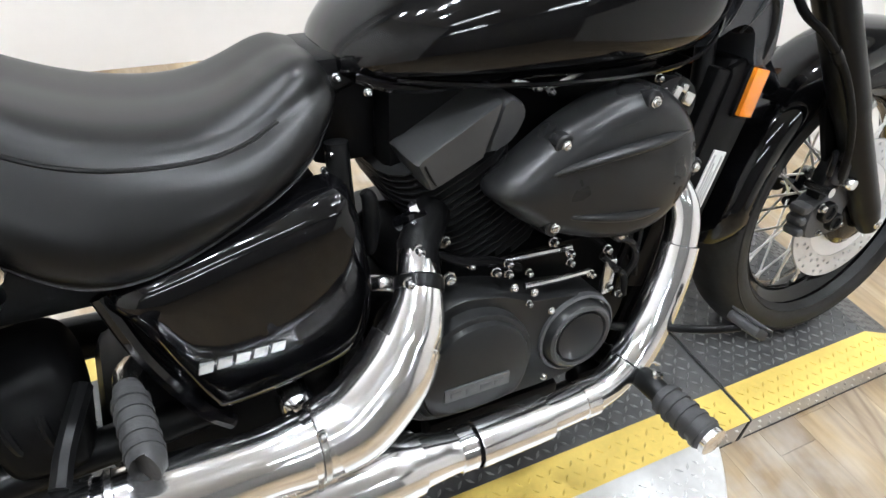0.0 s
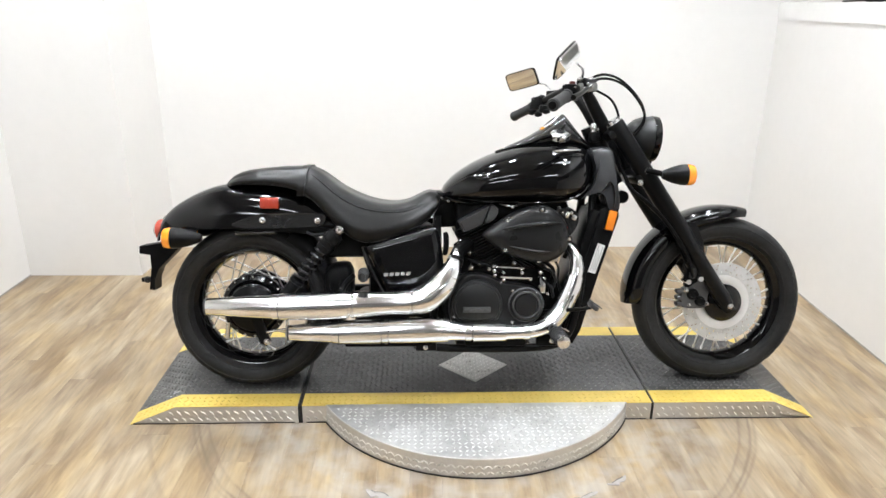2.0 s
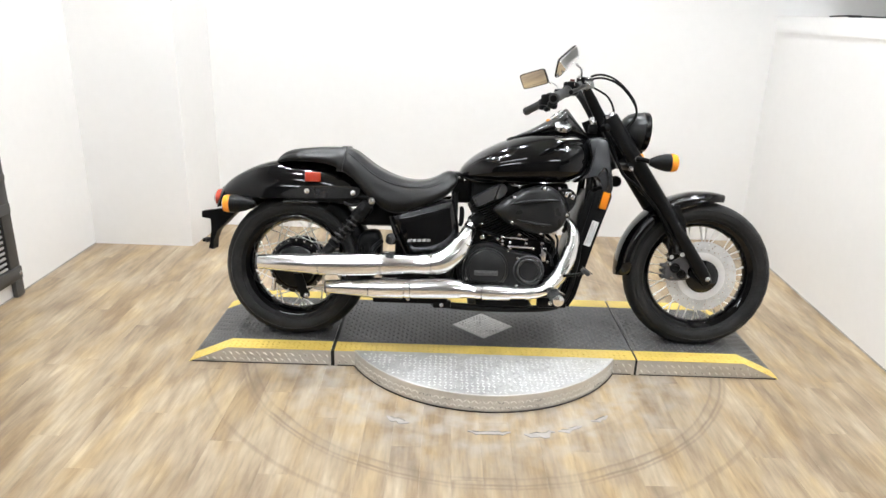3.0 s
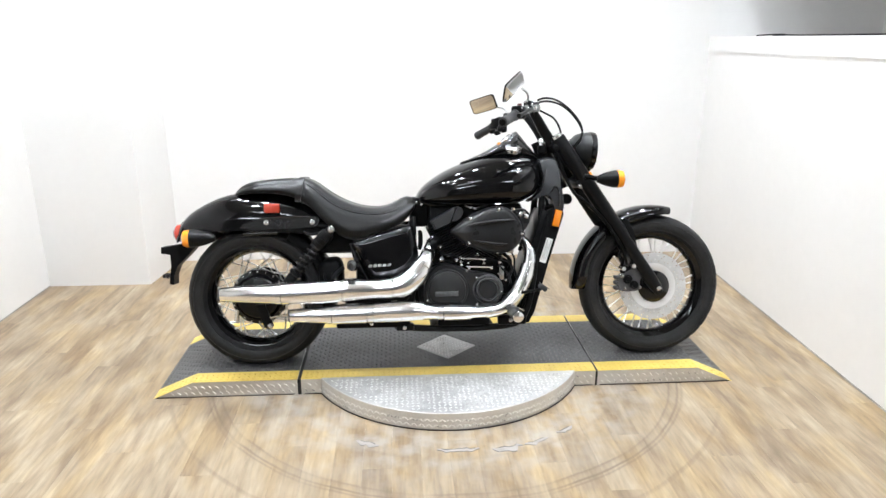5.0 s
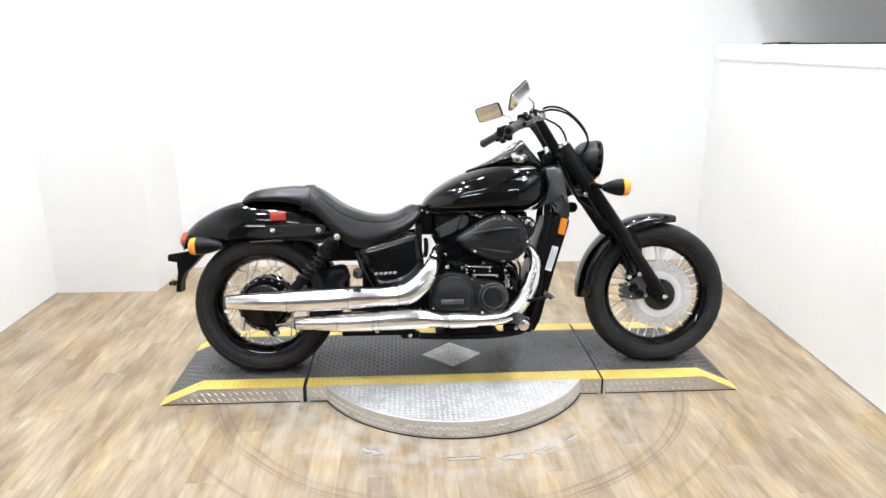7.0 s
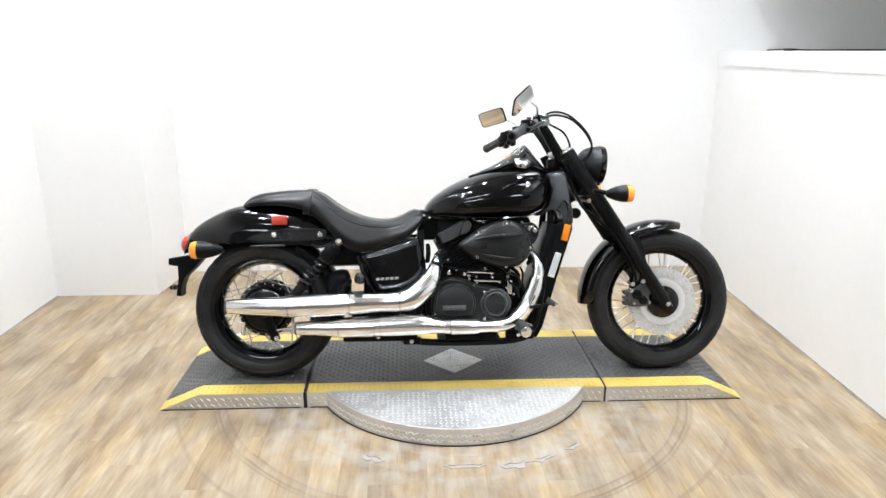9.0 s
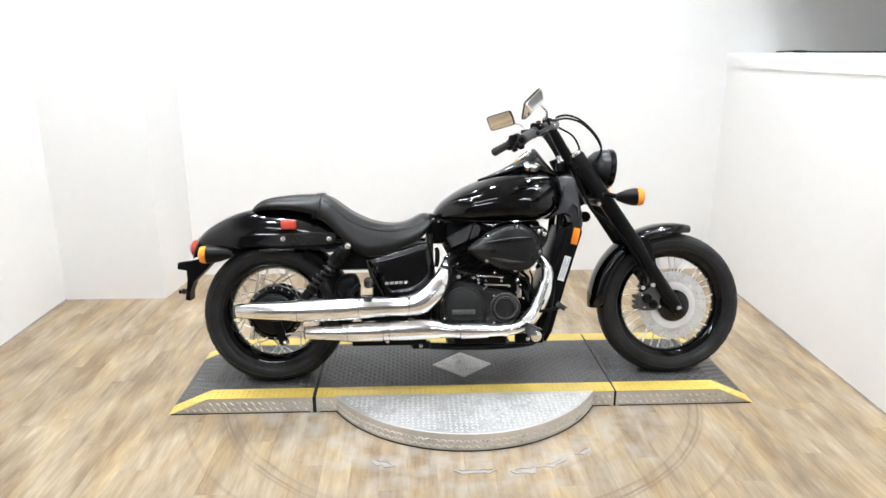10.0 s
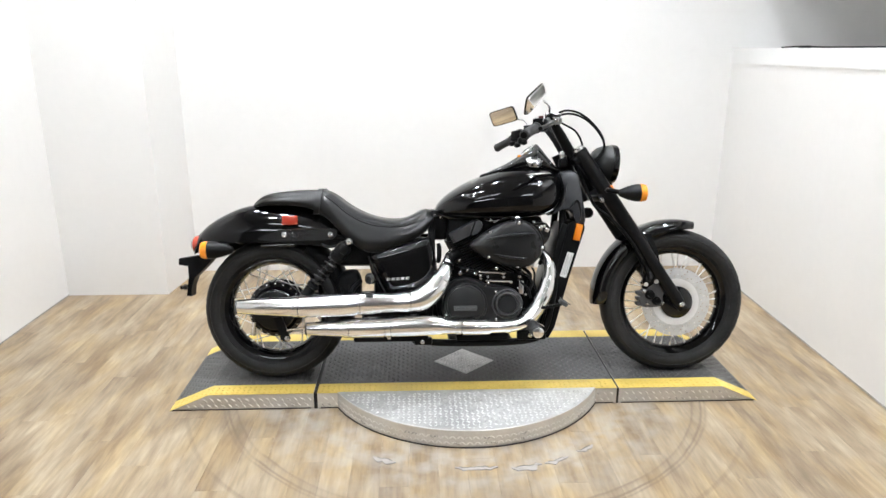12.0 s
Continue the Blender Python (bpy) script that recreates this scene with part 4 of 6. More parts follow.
seat = part("rider_seat", loft(seat_rings([(-0.628, 0.760, 0.742, 0.664, 0.105), (-0.606, 0.757, 0.736, 0.662, 0.112), (-0.575, 0.742, 0.715, 0.630, 0.126), (-0.521, 0.698, 0.668, 0.573, 0.148), (-0.454, 0.662, 0.632, 0.524, 0.164), (-0.390, 0.642, 0.617, 0.520, 0.168), (-0.320, 0.637, 0.613, 0.543, 0.160), (-0.270, 0.650, 0.622, 0.562, 0.146), (-0.230, 0.674, 0.642, 0.578, 0.126), (-0.203, 0.685, 0.655, 0.600, 0.114), (-0.188, 0.680, 0.655, 0.622, 0.100), (-0.179, 0.664, 0.652, 0.640, 0.080)])), M_SEAT, bike, "black vinyl rider seat with stitched crease", 60)
part("pillion_seat", loft(seat_rings([(-0.900, 0.703, 0.699, 0.692, 0.036), (-0.885, 0.720, 0.711, 0.697, 0.06), (-0.860, 0.735, 0.722, 0.702, 0.082), (-0.82, 0.747, 0.732, 0.704, 0.096), (-0.73, 0.757, 0.740, 0.702, 0.106), (-0.66, 0.760, 0.742, 0.688, 0.110), (-0.612, 0.757, 0.738, 0.662, 0.110)])), M_SEAT, bike, "black vinyl pillion pad", 60)


def band(x, half, stations, grow):
    rings = []
    for xx in (x - half, x + half):
        rings.append([(xx + (p[2] - 0.71) * 0.18, p[1] * grow, 0.71 + (p[2] - 0.71) * grow + 0.002) for p in stations])
    return rings


base = seat_rings([(-0.66, 0.760, 0.742, 0.684, 0.111), (-0.635, 0.760, 0.742, 0.668, 0.113), (-0.61, 0.758, 0.738, 0.660, 0.114)])[32]
part("seat_strap", loft(band(-0.634, 0.011, base, 1.035)), M_SEAT, bike, "black vinyl passenger strap", 60)
for s in (-1, 1):
    # piping along the seat's crease
    rows = seat_rings([(-0.606, 0.757, 0.736, 0.662, 0.112), (-0.575, 0.742, 0.715, 0.630, 0.126), (-0.521, 0.698, 0.668, 0.573, 0.148), (-0.454, 0.662, 0.632, 0.524, 0.164), (-0.390, 0.642, 0.617, 0.520, 0.168), (-0.320, 0.637, 0.613, 0.543, 0.160), (-0.270, 0.650, 0.622, 0.562, 0.146), (-0.230, 0.674, 0.642, 0.578, 0.126)])
    part("piping", tube([Vector((r[16][0], s * abs(r[16][1]), r[16][2] + 0.0005)) for r in rows[::4]], 0.0022, 6, 2), M_SEAT, seat)

# fuel tank
def tank_ring(x, zt, zb, w, n=40):
    zc = zb + (zt - zb) * 0.38
    out = []
    for k in range(n):
        a = 2 * math.pi * k / n
        c, s = math.cos(a), math.sin(a)
        e = 2 / 2.15 if s > 0 else 2 / 3.2
        y = w * math.copysign(abs(c) ** e, c)
        z = zc + ((zt - zc) if s > 0 else (zc - zb)) * math.copysign(abs(s) ** e, s)
        out.append((x, y, z))
    return out


ts = [(-0.175, 0.675, 0.652, 0.045), (-0.158, 0.704, 0.648, 0.078), (-0.12, 0.740, 0.645, 0.112), (-0.06, 0.778, 0.641, 0.142), (0.01, 0.809, 0.638, 0.161), (0.09, 0.835, 0.636, 0.172), (0.17, 0.849, 0.637, 0.175), (0.24, 0.851, 0.646, 0.168), (0.29, 0.843, 0.668, 0.148), (0.318, 0.828, 0.698, 0.118), (0.332, 0.805, 0.730, 0.080)]
tank = part("fuel_tank", loft([tank_ring(*r) for r in spline(ts, 5)]), M_BLACK, bike, "gloss black teardrop fuel tank", 60)
part("tank_seam", tube([(x, -w * 0.93, zb + 0.012) for x, zt, zb, w in ts[2:-1]], 0.003, 6, 4), M_BLACK, tank)
# instrument console on the tank
cs = [(0.020, 0.812, 0.792, 0.022), (0.06, 0.834, 0.80, 0.036), (0.11, 0.856, 0.815, 0.046), (0.17, 0.890, 0.828, 0.056), (0.21, 0.915, 0.834, 0.060), (0.238, 0.938, 0.836, 0.060), (0.252, 0.934, 0.836, 0.059), (0.285, 0.893, 0.832, 0.056), (0.315, 0.857, 0.826, 0.05), (0.337, 0.832, 0.82, 0.042)]
con = part("console", loft([tank_ring(x, zt, zb, w, 28) for x, zt, zb, w in spline(cs, 4)]), M_CONSOLE, bike, "black instrument console on the tank", 50)
part("speedometer", lathe([(0.0, 0.007), (0.020, 0.006), (0.031, 0.002), (0.032, -0.01), (0.0, -0.01)], (0.205, 0, 0.913), "z", 32, turn=pose(0, 0, 0, 0, -38, 0).to_3x3()), M_BLACK, con, "round dark-faced glazed speedometer")
part("bezel", lathe([(0.031, 0.0), (0.034, 0.004), (0.037, 0.0), (0.036, -0.012), (0.031, -0.012)], (0.205, 0, 0.913), "z", 32, closed=True, turn=pose(0, 0, 0, 0, -38, 0).to_3x3()), M_CHROME, con, "thin chrome speedometer bezel")
part("warning_lamp", boxm((0.168, -0.02, 0.882), (0.180, 0.02, 0.896), 0.003), M_AMBER, con, "small amber warning lamps")
part("console_trim", tube([(0.018, -0.018, 0.810, 0.006), (0.024, -0.028, 0.812, 0.008), (0.10, -0.054, 0.836, 0.008), (0.175, -0.066, 0.862, 0.008), (0.198, -0.068, 0.866, 0.004)], 0.005, 10), M_BLACK, con)
cap = part("fuel_cap", lathe([(0.0, 0.007), (0.012, 0.0085), (0.022, 0.008), (0.028, 0.006), (0.0325, 0.001), (0.033, -0.016), (0, -0.014)], (0.224, -0.070, 0.872), "z", 28, turn=pose(0, 0, 0, 26, 2, 0).to_3x3()), M_STEEL, tank, "chrome fuel cap")
for k in range(10):
    a = 2 * math.pi * k / 10
    bm = boxm((0.0315, -0.004, -0.012), (0.0345, 0.004, 0.001), 0.001)
    bm.transform(pose(0.224, -0.070, 0.872, 26, 2, 0) @ pose(0, 0, 0, 0, 0, math.degrees(a)))
    part("cap_rib", bm, M_COVER if k % 2 else M_STEEL, cap)
part("cap_hatch", lathe([(0.0, 0.0095), (0.013, 0.0092), (0.015, 0.0085), (0.015, 0.006)], (0.224, -0.070, 0.872), "z", 20, turn=pose(0, 0, 0, 26, 2, 0).to_3x3()), M_COVER, cap, "dark key hatch")
bm = tube([(0.185, -0.138, 0.815, 0.001), (0.21, -0.1385, 0.816, 0.003), (0.24, -0.135, 0.818, 0.0035), (0.285, -0.112, 0.820, 0.001)], 0.003, 6)
part("tank_badge", bm, M_BADGE, tank, "slim silver tank badge")

# side cover
for s in (-1, 1):
    o = [(-0.430, 0.506), (-0.36, 0.530), (-0.28, 0.552), (-0.202, 0.570), (-0.184, 0.547), (-0.173, 0.49), (-0.169, 0.43), (-0.190, 0.370), (-0.27, 0.345), (-0.345, 0.336), (-0.362, 0.35), (-0.385, 0.40), (-0.412, 0.465)]
    sc = part("side_cover", pillow(o, s * 0.105, s * 0.168, ((0, 0), (0, 0.38), (0.012, 0.55), (0.035, 0.70), (0.07, 0.81), (0.12, 0.89), (0.20, 0.95), (0.32, 0.985), (0.5, 1.0)), 5, dome=0.002), M_BLACK, bike, "gloss black side cover", 70)
    part("cover_rib", tube([(-0.398, s * 0.136, 0.435), (-0.374, s * 0.141, 0.375), (-0.345, s * 0.140, 0.345), (-0.27, s * 0.141, 0.351), (-0.205, s * 0.140, 0.380), (-0.186, s * 0.136, 0.43)], 0.0045, 8), M_BLACK, sc)
    # maker's mark as five plain silver blocks
    for k in range(5):
        x, z = -0.366 + 0.0182 * k, 0.4075 + 0.0008 * k
        bm = loft([[(x + dx, s * y, z + dz) for dx, dz in ((0, 0), (0.0135, 0), (0.0165, 0.0105), (0.003, 0.0105))] for y in (0.158, 0.1705)])
        part("badge_block", bm, M_BADGE, sc)

part("tank_mount", boxm((-0.200, -0.06, 0.555), (-0.125, 0.06, 0.676), 0.012), M_ENGINE, bike, "black rear tank mount")
for x, y, z, r in ((-0.172, -0.062, 0.655, 0.005), (-0.196, -0.10, 0.590, 0.005), (-0.186, -0.10, 0.578, 0.006), (-0.203, -0.10, 0.571, 0.004), (-0.190, -0.10, 0.562, 0.004)):
    part("mount_bolt", bolt(bmesh.new(), (x, y, z), r, 0.012), M_STEEL, bike, "bright mounting bolt")
part("dome_cap", lathe([(0.0, -0.020), (0.010, -0.018), (0.018, -0.010), (0.021, 0.0), (0.021, 0.02), (0, 0.02)], (-0.268, -0.145, 0.312), "y", 24), M_CHROME, bike, "chrome dome cap above the exhaust")

# airbox cover
o = [(-0.041, 0.545), (-0.002, 0.578), (0.044, 0.608), (0.09, 0.628), (0.135, 0.639), (0.178, 0.634), (0.214, 0.607), (0.238, 0.568), (0.242, 0.52), (0.226, 0.486), (0.195, 0.462), (0.148, 0.452), (0.10, 0.460), (0.058, 0.474), (0.016, 0.492), (-0.022, 0.520)]
ab = part("airbox_cover", pillow(o, -0.145, -0.205, ((0.06, -0.1), (0.0, 0.0), (0.0, 0.45), (0.03, 0.66), (0.10, 0.84), (0.22, 0.95), (0.45, 1.0)), 4, dome=0.004), M_COVER, bike, "matte black teardrop airbox cover", 60)
for row in (
    [(0.018, -0.178, 0.583, 0.002), (0.07, -0.192, 0.600, 0.007), (0.13, -0.195, 0.612, 0.008), (0.18, -0.188, 0.612, 0.003)],
    [(-0.015, -0.180, 0.553, 0.002), (0.03, -0.199, 0.568, 0.008), (0.09, -0.2065, 0.579, 0.011), (0.15, -0.2065, 0.585, 0.011), (0.20, -0.196, 0.586, 0.007), (0.228, -0.180, 0.580, 0.002)],
    [(0.01, -0.182, 0.520, 0.002), (0.05, -0.197, 0.509, 0.008), (0.11, -0.204, 0.498, 0.010), (0.16, -0.201, 0.493, 0.009), (0.21, -0.188, 0.495, 0.003)],
):
    part("cover_rib", tube(row, 0.004, 10, squash=0.55), M_COVER, ab, "", 70)
for x, y, z in ((0.146, -0.186, 0.629), (0.036, -0.180, 0.593), (0.238, -0.178, 0.532), (0.029, -0.186, 0.499), (0.142, -0.176, 0.459)):
    part("boss", lathe([(0, 0.01), (0.012, 0.01), (0.012, -0.006), (0.010, -0.008), (0, -0.008)], (x, y - 0.005, z), "y", 16), M_COVER, ab)
    part("cover_bolt", bolt(bmesh.new(), (x, y - 0.013, z), 0.0068, 0.005), M_STEEL, ab, "bright cover bolt")

# engine
eng = part("crankcase", pillow([(-0.17, 0.36), (-0.15, 0.405), (-0.05, 0.424), (0.10, 0.428), (0.20, 0.41), (0.235, 0.34), (0.215, 0.25), (0.15, 0.20), (-0.10, 0.20), (-0.165, 0.25)], 0.14, -0.125, ((0.03, 0), (0, 0.03), (0, 0.97), (0.03, 1.0)), 3), M_ENGINE, bike, "black painted engine crankcase")
part("right_case", pillow([(-0.15, 0.30), (-0.132, 0.375), (-0.085, 0.412), (-0.02, 0.405), (0.03, 0.385), (0.09, 0.375), (0.14, 0.36), (0.168, 0.315), (0.15, 0.262), (0.10, 0.238), (0.0, 0.234), (-0.09, 0.232), (-0.14, 0.25)], -0.120, -0.172, ((0, 0), (0, 0.75), (0.02, 0.92), (0.05, 1.0)), 4), M_CASE, eng, "dark grey case cover")
def flat_foot(rad, cut, n=40):
    """A circle of radius rad round the clutch axis, its foot cut off straight with rounded corners."""
    out = []
    for k in range(n):
        a = 2 * math.pi * k / n
        x, z = rad * math.cos(a), rad * math.sin(a)
        if z < -cut:
            z = -cut - (-z - cut) * 0.22
        out.append((-0.058 + x, 0.313 + z))
    return out


cl = part("clutch_cover", pillow(flat_foot(0.083, 0.052), -0.150, -0.200, ((0, 0), (0, 0.66), (0.025, 0.76), (0.085, 0.80), (0.10, 0.80), (0.13, 0.94), (0.20, 1.0)), 1), M_CASE, bike, "dark grey clutch cover with a flat foot", 30)
part("cover_badge", boxm((-0.106, -0.2028, 0.291), (-0.016, -0.198, 0.310), 0.001), M_BADGE2, cl, "raised plain grey maker's plate")
for k in range(4):
    part("badge_bar", boxm((-0.098 + 0.020 * k, -0.2040, 0.2965), (-0.084 + 0.020 * k, -0.2020, 0.3045), 0.0005), M_CALIPER, cl)
cl = part("generator_cover", lathe([(0.052, -0.150), (0.052, -0.178), (0.048, -0.185), (0.044, -0.186), (0.041, -0.180), (0.038, -0.180), (0.036, -0.186), (0.0, -0.189)], (0.104, 0, 0.311), "y", 48), M_CASE, bike, "small round dark grey engine cover", 40)
# lighter ring round the cover paints in its edge highlight
part("rim_highlight", lathe([(0.0535, -0.172), (0.0555, -0.178), (0.0585, -0.176), (0.0595, -0.168)], (0.104, 0, 0.311), "y", 48), M_CALIPER, cl)
part("cover_ring", lathe([(0.0385, -0.180), (0.0400, -0.1865), (0.0440, -0.1880), (0.0475, -0.1855), (0.0485, -0.180)], (0.104, 0, 0.311), "y", 48), M_RIM, cl, "bright cover ring")
for x, z in ((0.158, 0.30), (0.148, 0.275), (0.06, 0.358), (0.14, 0.35), (-0.135, 0.27), (-0.145, 0.345), (0.06, 0.25), (0.0, 0.41), (-0.02, 0.245), (0.03, 0.395)):
    part("case_bolt", bolt(bmesh.new(), (x, -0.172, z), 0.0058, 0.005), M_STEEL, eng, "bright case bolt")


def cylinder(name, x0, z0, x1, z1, label):
    """A finned air-cooled barrel from base to head."""
    a, b = Vector((x0, 0, z0)), Vector((x1, 0, z1))
    d = (b - a).normalized()
    s = Vector((d.z, 0, -d.x))
    bm = bmesh.new()

    def ring(p, hx, hy, n=20):
        out = []
        for k in range(n):
            t = 2 * math.pi * k / n
            c, q = math.cos(t), math.sin(t)
            out.append(p + s * hx * math.copysign(abs(c) ** 0.55, c) + Vector((0, hy * math.copysign(abs(q) ** 0.55, q), 0)))
        return out

    root = part(name, loft([ring(a, 0.060, 0.08), ring(b, 0.060, 0.085)]), M_ENGINE, bike, label)
    L = (b - a).length
    n = int(L / 0.0098)
    for i in range(n):
        p = a + d * (0.006 + i * 0.0098)
        e = 0.074 if i < n * 0.6 else 0.080
        part("fin", loft([ring(p, e, 0.121), ring(p + d * 0.0028, e, 0.1225)]), M_FIN, root, "", 20)
    return root


cylinder("rear_cylinder", 0.022, 0.415, -0.065, 0.585, "black finned rear engine cylinder")
cylinder("front_cylinder", 0.105, 0.415, 0.195, 0.575, "black finned front engine cylinder")
hc = part("rear_head_cover", pillow([(-0.118, 0.577), (-0.115, 0.585), (-0.068, 0.611), (-0.026, 0.634), (-0.020, 0.634), (-0.029, 0.608), (-0.039, 0.580), (-0.043, 0.575), (-0.073, 0.561), (-0.101, 0.549), (-0.105, 0.552), (-0.112, 0.565)], -0.060, -0.152, ((0.04, 0), (0, 0.08), (0, 0.90), (0.015, 0.97), (0.05, 1.0)), 2), M_HEAD, bike, "satin graphite rear head cover", 50)
part("cover_cap", pillow([(-0.016, 0.634), (-0.004, 0.638), (0.008, 0.630), (0.011, 0.616), (0.001, 0.596), (-0.013, 0.584), (-0.034, 0.579), (-0.025, 0.608)], -0.060, -0.150, ((0.04, 0), (0, 0.08), (0, 0.86), (0.03, 0.95), (0.10, 1.0)), 2), M_HEAD, hc, "", 50)
part("cover_line", tube([(-0.111, -0.1525, 0.579), (-0.105, -0.1535, 0.566), (-0.098, -0.1525, 0.555)], 0.0013, 6), M_ENGINE, hc)
part("front_head_cover", pillow([(0.16, 0.54), (0.20, 0.61), (0.25, 0.63), (0.285, 0.60), (0.27, 0.55), (0.22, 0.51)], 0.10, -0.130, ((0.04, 0), (0, 0.04), (0, 0.92), (0.06, 1.0)), 3), M_COVER, bike, "satin graphite front head cover", 50)
part("throttle_body", boxm((-0.125, -0.085, 0.535), (0.26, 0.10, 0.650), 0.02), M_PLASTIC, bike, "black intake and throttle body")
bm = tube([(-0.165, -0.12, 0.43), (-0.155, -0.135, 0.438), (-0.14, -0.14, 0.435)], 0.010, 10)
part("coolant_pipe", bm, M_STEEL, bike, "short bright coolant pipe")
part("hose", tube([(-0.165, -0.115, 0.545, 0.006), (-0.160, -0.117, 0.535, 0.009), (-0.159, -0.118, 0.505, 0.0095), (-0.162, -0.117, 0.478, 0.009), (-0.166, -0.115, 0.470, 0.006)], 0.012, 10), M_PLASTIC, bike, "black rubber hose")
part("starter_motor", lathe([(0, -0.13), (0.028, -0.13), (0.033, -0.12), (0.033, 0.0), (0, 0.0)], (-0.105, 0, 0.437), "y", 20), M_ENGINE, bike, "black starter motor")
for pts, r, m in (
    ([(-0.02, -0.14, 0.43), (0.03, -0.145, 0.432), (0.10, -0.145, 0.428)], 0.0045, M_STEEL),
    ([(-0.09, -0.135, 0.46), (-0.06, -0.15, 0.45), (-0.02, -0.15, 0.44), (0.02, -0.15, 0.42)], 0.006, M_PLASTIC),
    ([(0.02, -0.165, 0.402), (0.07, -0.166, 0.400), (0.12, -0.164, 0.398)], 0.004, M_STEEL),
    ([(0.17, -0.13, 0.45), (0.20, -0.14, 0.42), (0.19, -0.14, 0.37), (0.20, -0.13, 0.32)], 0.007, M_PLASTIC),
    ([(0.14, -0.13, 0.43), (0.16, -0.15, 0.41), (0.165, -0.15, 0.37)], 0.005, M_PLASTIC),
    ([(0.23, -0.11, 0.56), (0.25, -0.13, 0.50), (0.24, -0.12, 0.46)], 0.008, M_PLASTIC),
):
    part("engine_line", tube(pts, r, 8), m, bike)
for x, y, z, r in ((-0.078, -0.15, 0.432, 0.012), (-0.018, -0.155, 0.428, 0.009), (0.0, -0.155, 0.421, 0.008), (-0.002, -0.155, 0.437, 0.008), (0.066, -0.15, 0.447, 0.009), (0.09, -0.155, 0.428, 0.008), (0.092, -0.155, 0.414, 0.008), (0.155, -0.15, 0.415, 0.009), (0.12, -0.165, 0.395, 0.008), (0.215, -0.14, 0.478, 0.010), (0.03, -0.155, 0.415, 0.007), (-0.05, -0.15, 0.443, 0.007)):
    part("engine_fitting", bolt(bmesh.new(), (x, y, z), r * 0.78, 0.010, seg=8), M_STEEL, eng, "bright fitting")
part("case_bracket", boxm((0.152, -0.158, 0.345), (0.172, -0.150, 0.40), 0.003), M_STEEL, eng)
part("case_bracket", boxm((0.185, -0.150, 0.45), (0.212, -0.140, 0.475), 0.004), M_STEEL, eng)

for pts, r, m in (
    ([(-0.128, -0.12, 0.50), (-0.114, -0.135, 0.512), (-0.092, -0.138, 0.505), (-0.082, -0.13, 0.49)], 0.009, M_BLACK),
    ([(-0.118, -0.13, 0.470), (-0.100, -0.142, 0.485), (-0.080, -0.142, 0.475)], 0.007, M_BLACK),
    ([(0.150, -0.150, 0.405), (0.170, -0.158, 0.385), (0.190, -0.155, 0.365), (0.200, -0.15, 0.33)], 0.005, M_COVER),
    ([(0.165, -0.152, 0.43), (0.190, -0.158, 0.42), (0.205, -0.155, 0.39), (0.195, -0.15, 0.36)], 0.005, M_COVER),
    ([(0.20, -0.14, 0.46), (0.215, -0.145, 0.43), (0.215, -0.145, 0.39), (0.225, -0.14, 0.35)], 0.004, M_COVER),
    ([(-0.16, -0.09, 0.66), (-0.12, -0.10, 0.648), (-0.06, -0.105, 0.645), (0.0, -0.10, 0.652)], 0.006, M_BLACK),
    ([(0.02, -0.10, 0.640), (0.06, -0.112, 0.632), (0.10, -0.112, 0.642), (0.14, -0.10, 0.650)], 0.005, M_STEEL),
):
    part("engine_line", tube(pts, r, 8), m, bike)
for x, y, z, r in ((-0.118, -0.142, 0.508, 0.009), (-0.098, -0.146, 0.498, 0.008), (-0.082, -0.146, 0.482, 0.007), (0.045, -0.115, 0.634, 0.008), (0.062, -0.118, 0.628, 0.007), (0.215, -0.125, 0.628, 0.008), (0.228, -0.122, 0.612, 0.007), (-0.152, -0.10, 0.648, 0.006), (0.178, -0.160, 0.345, 0.007), (0.148, -0.172, 0.372, 0.006), (0.02, -0.176, 0.385, 0.006), (-0.138, -0.150, 0.40, 0.010), (-0.125, -0.152, 0.425, 0.007)):
    part("engine_fitting", bolt(bmesh.new(), (x, y, z), r * 0.78, 0.009, seg=8), M_STEEL, eng, "bright fitting")
for a, b in (((-0.112, -0.125, 0.512), (-0.104, -0.128, 0.516)), ((-0.090, -0.125, 0.50), (-0.083, -0.122, 0.494))):
    part("hose_clamp", tube([(*a, 0.013), (*b, 0.013)], 0.013, 14, 1), M_STEEL, bike, "bright hose clamp")

for x, z, w, h in ((0.243, 0.606, 0.007, 0.011), (0.266, 0.597, 0.009, 0.009), (0.256, 0.612, 0.006, 0.006)):
    bm = boxm((-w, -0.007, -h), (w, 0.007, h), 0.003)
    bm.transform(pose(x, -0.128, z, 0, 25, 0))
    part("head_fitting", bm, M_STEEL, eng, "bright cylinder-head fitting")

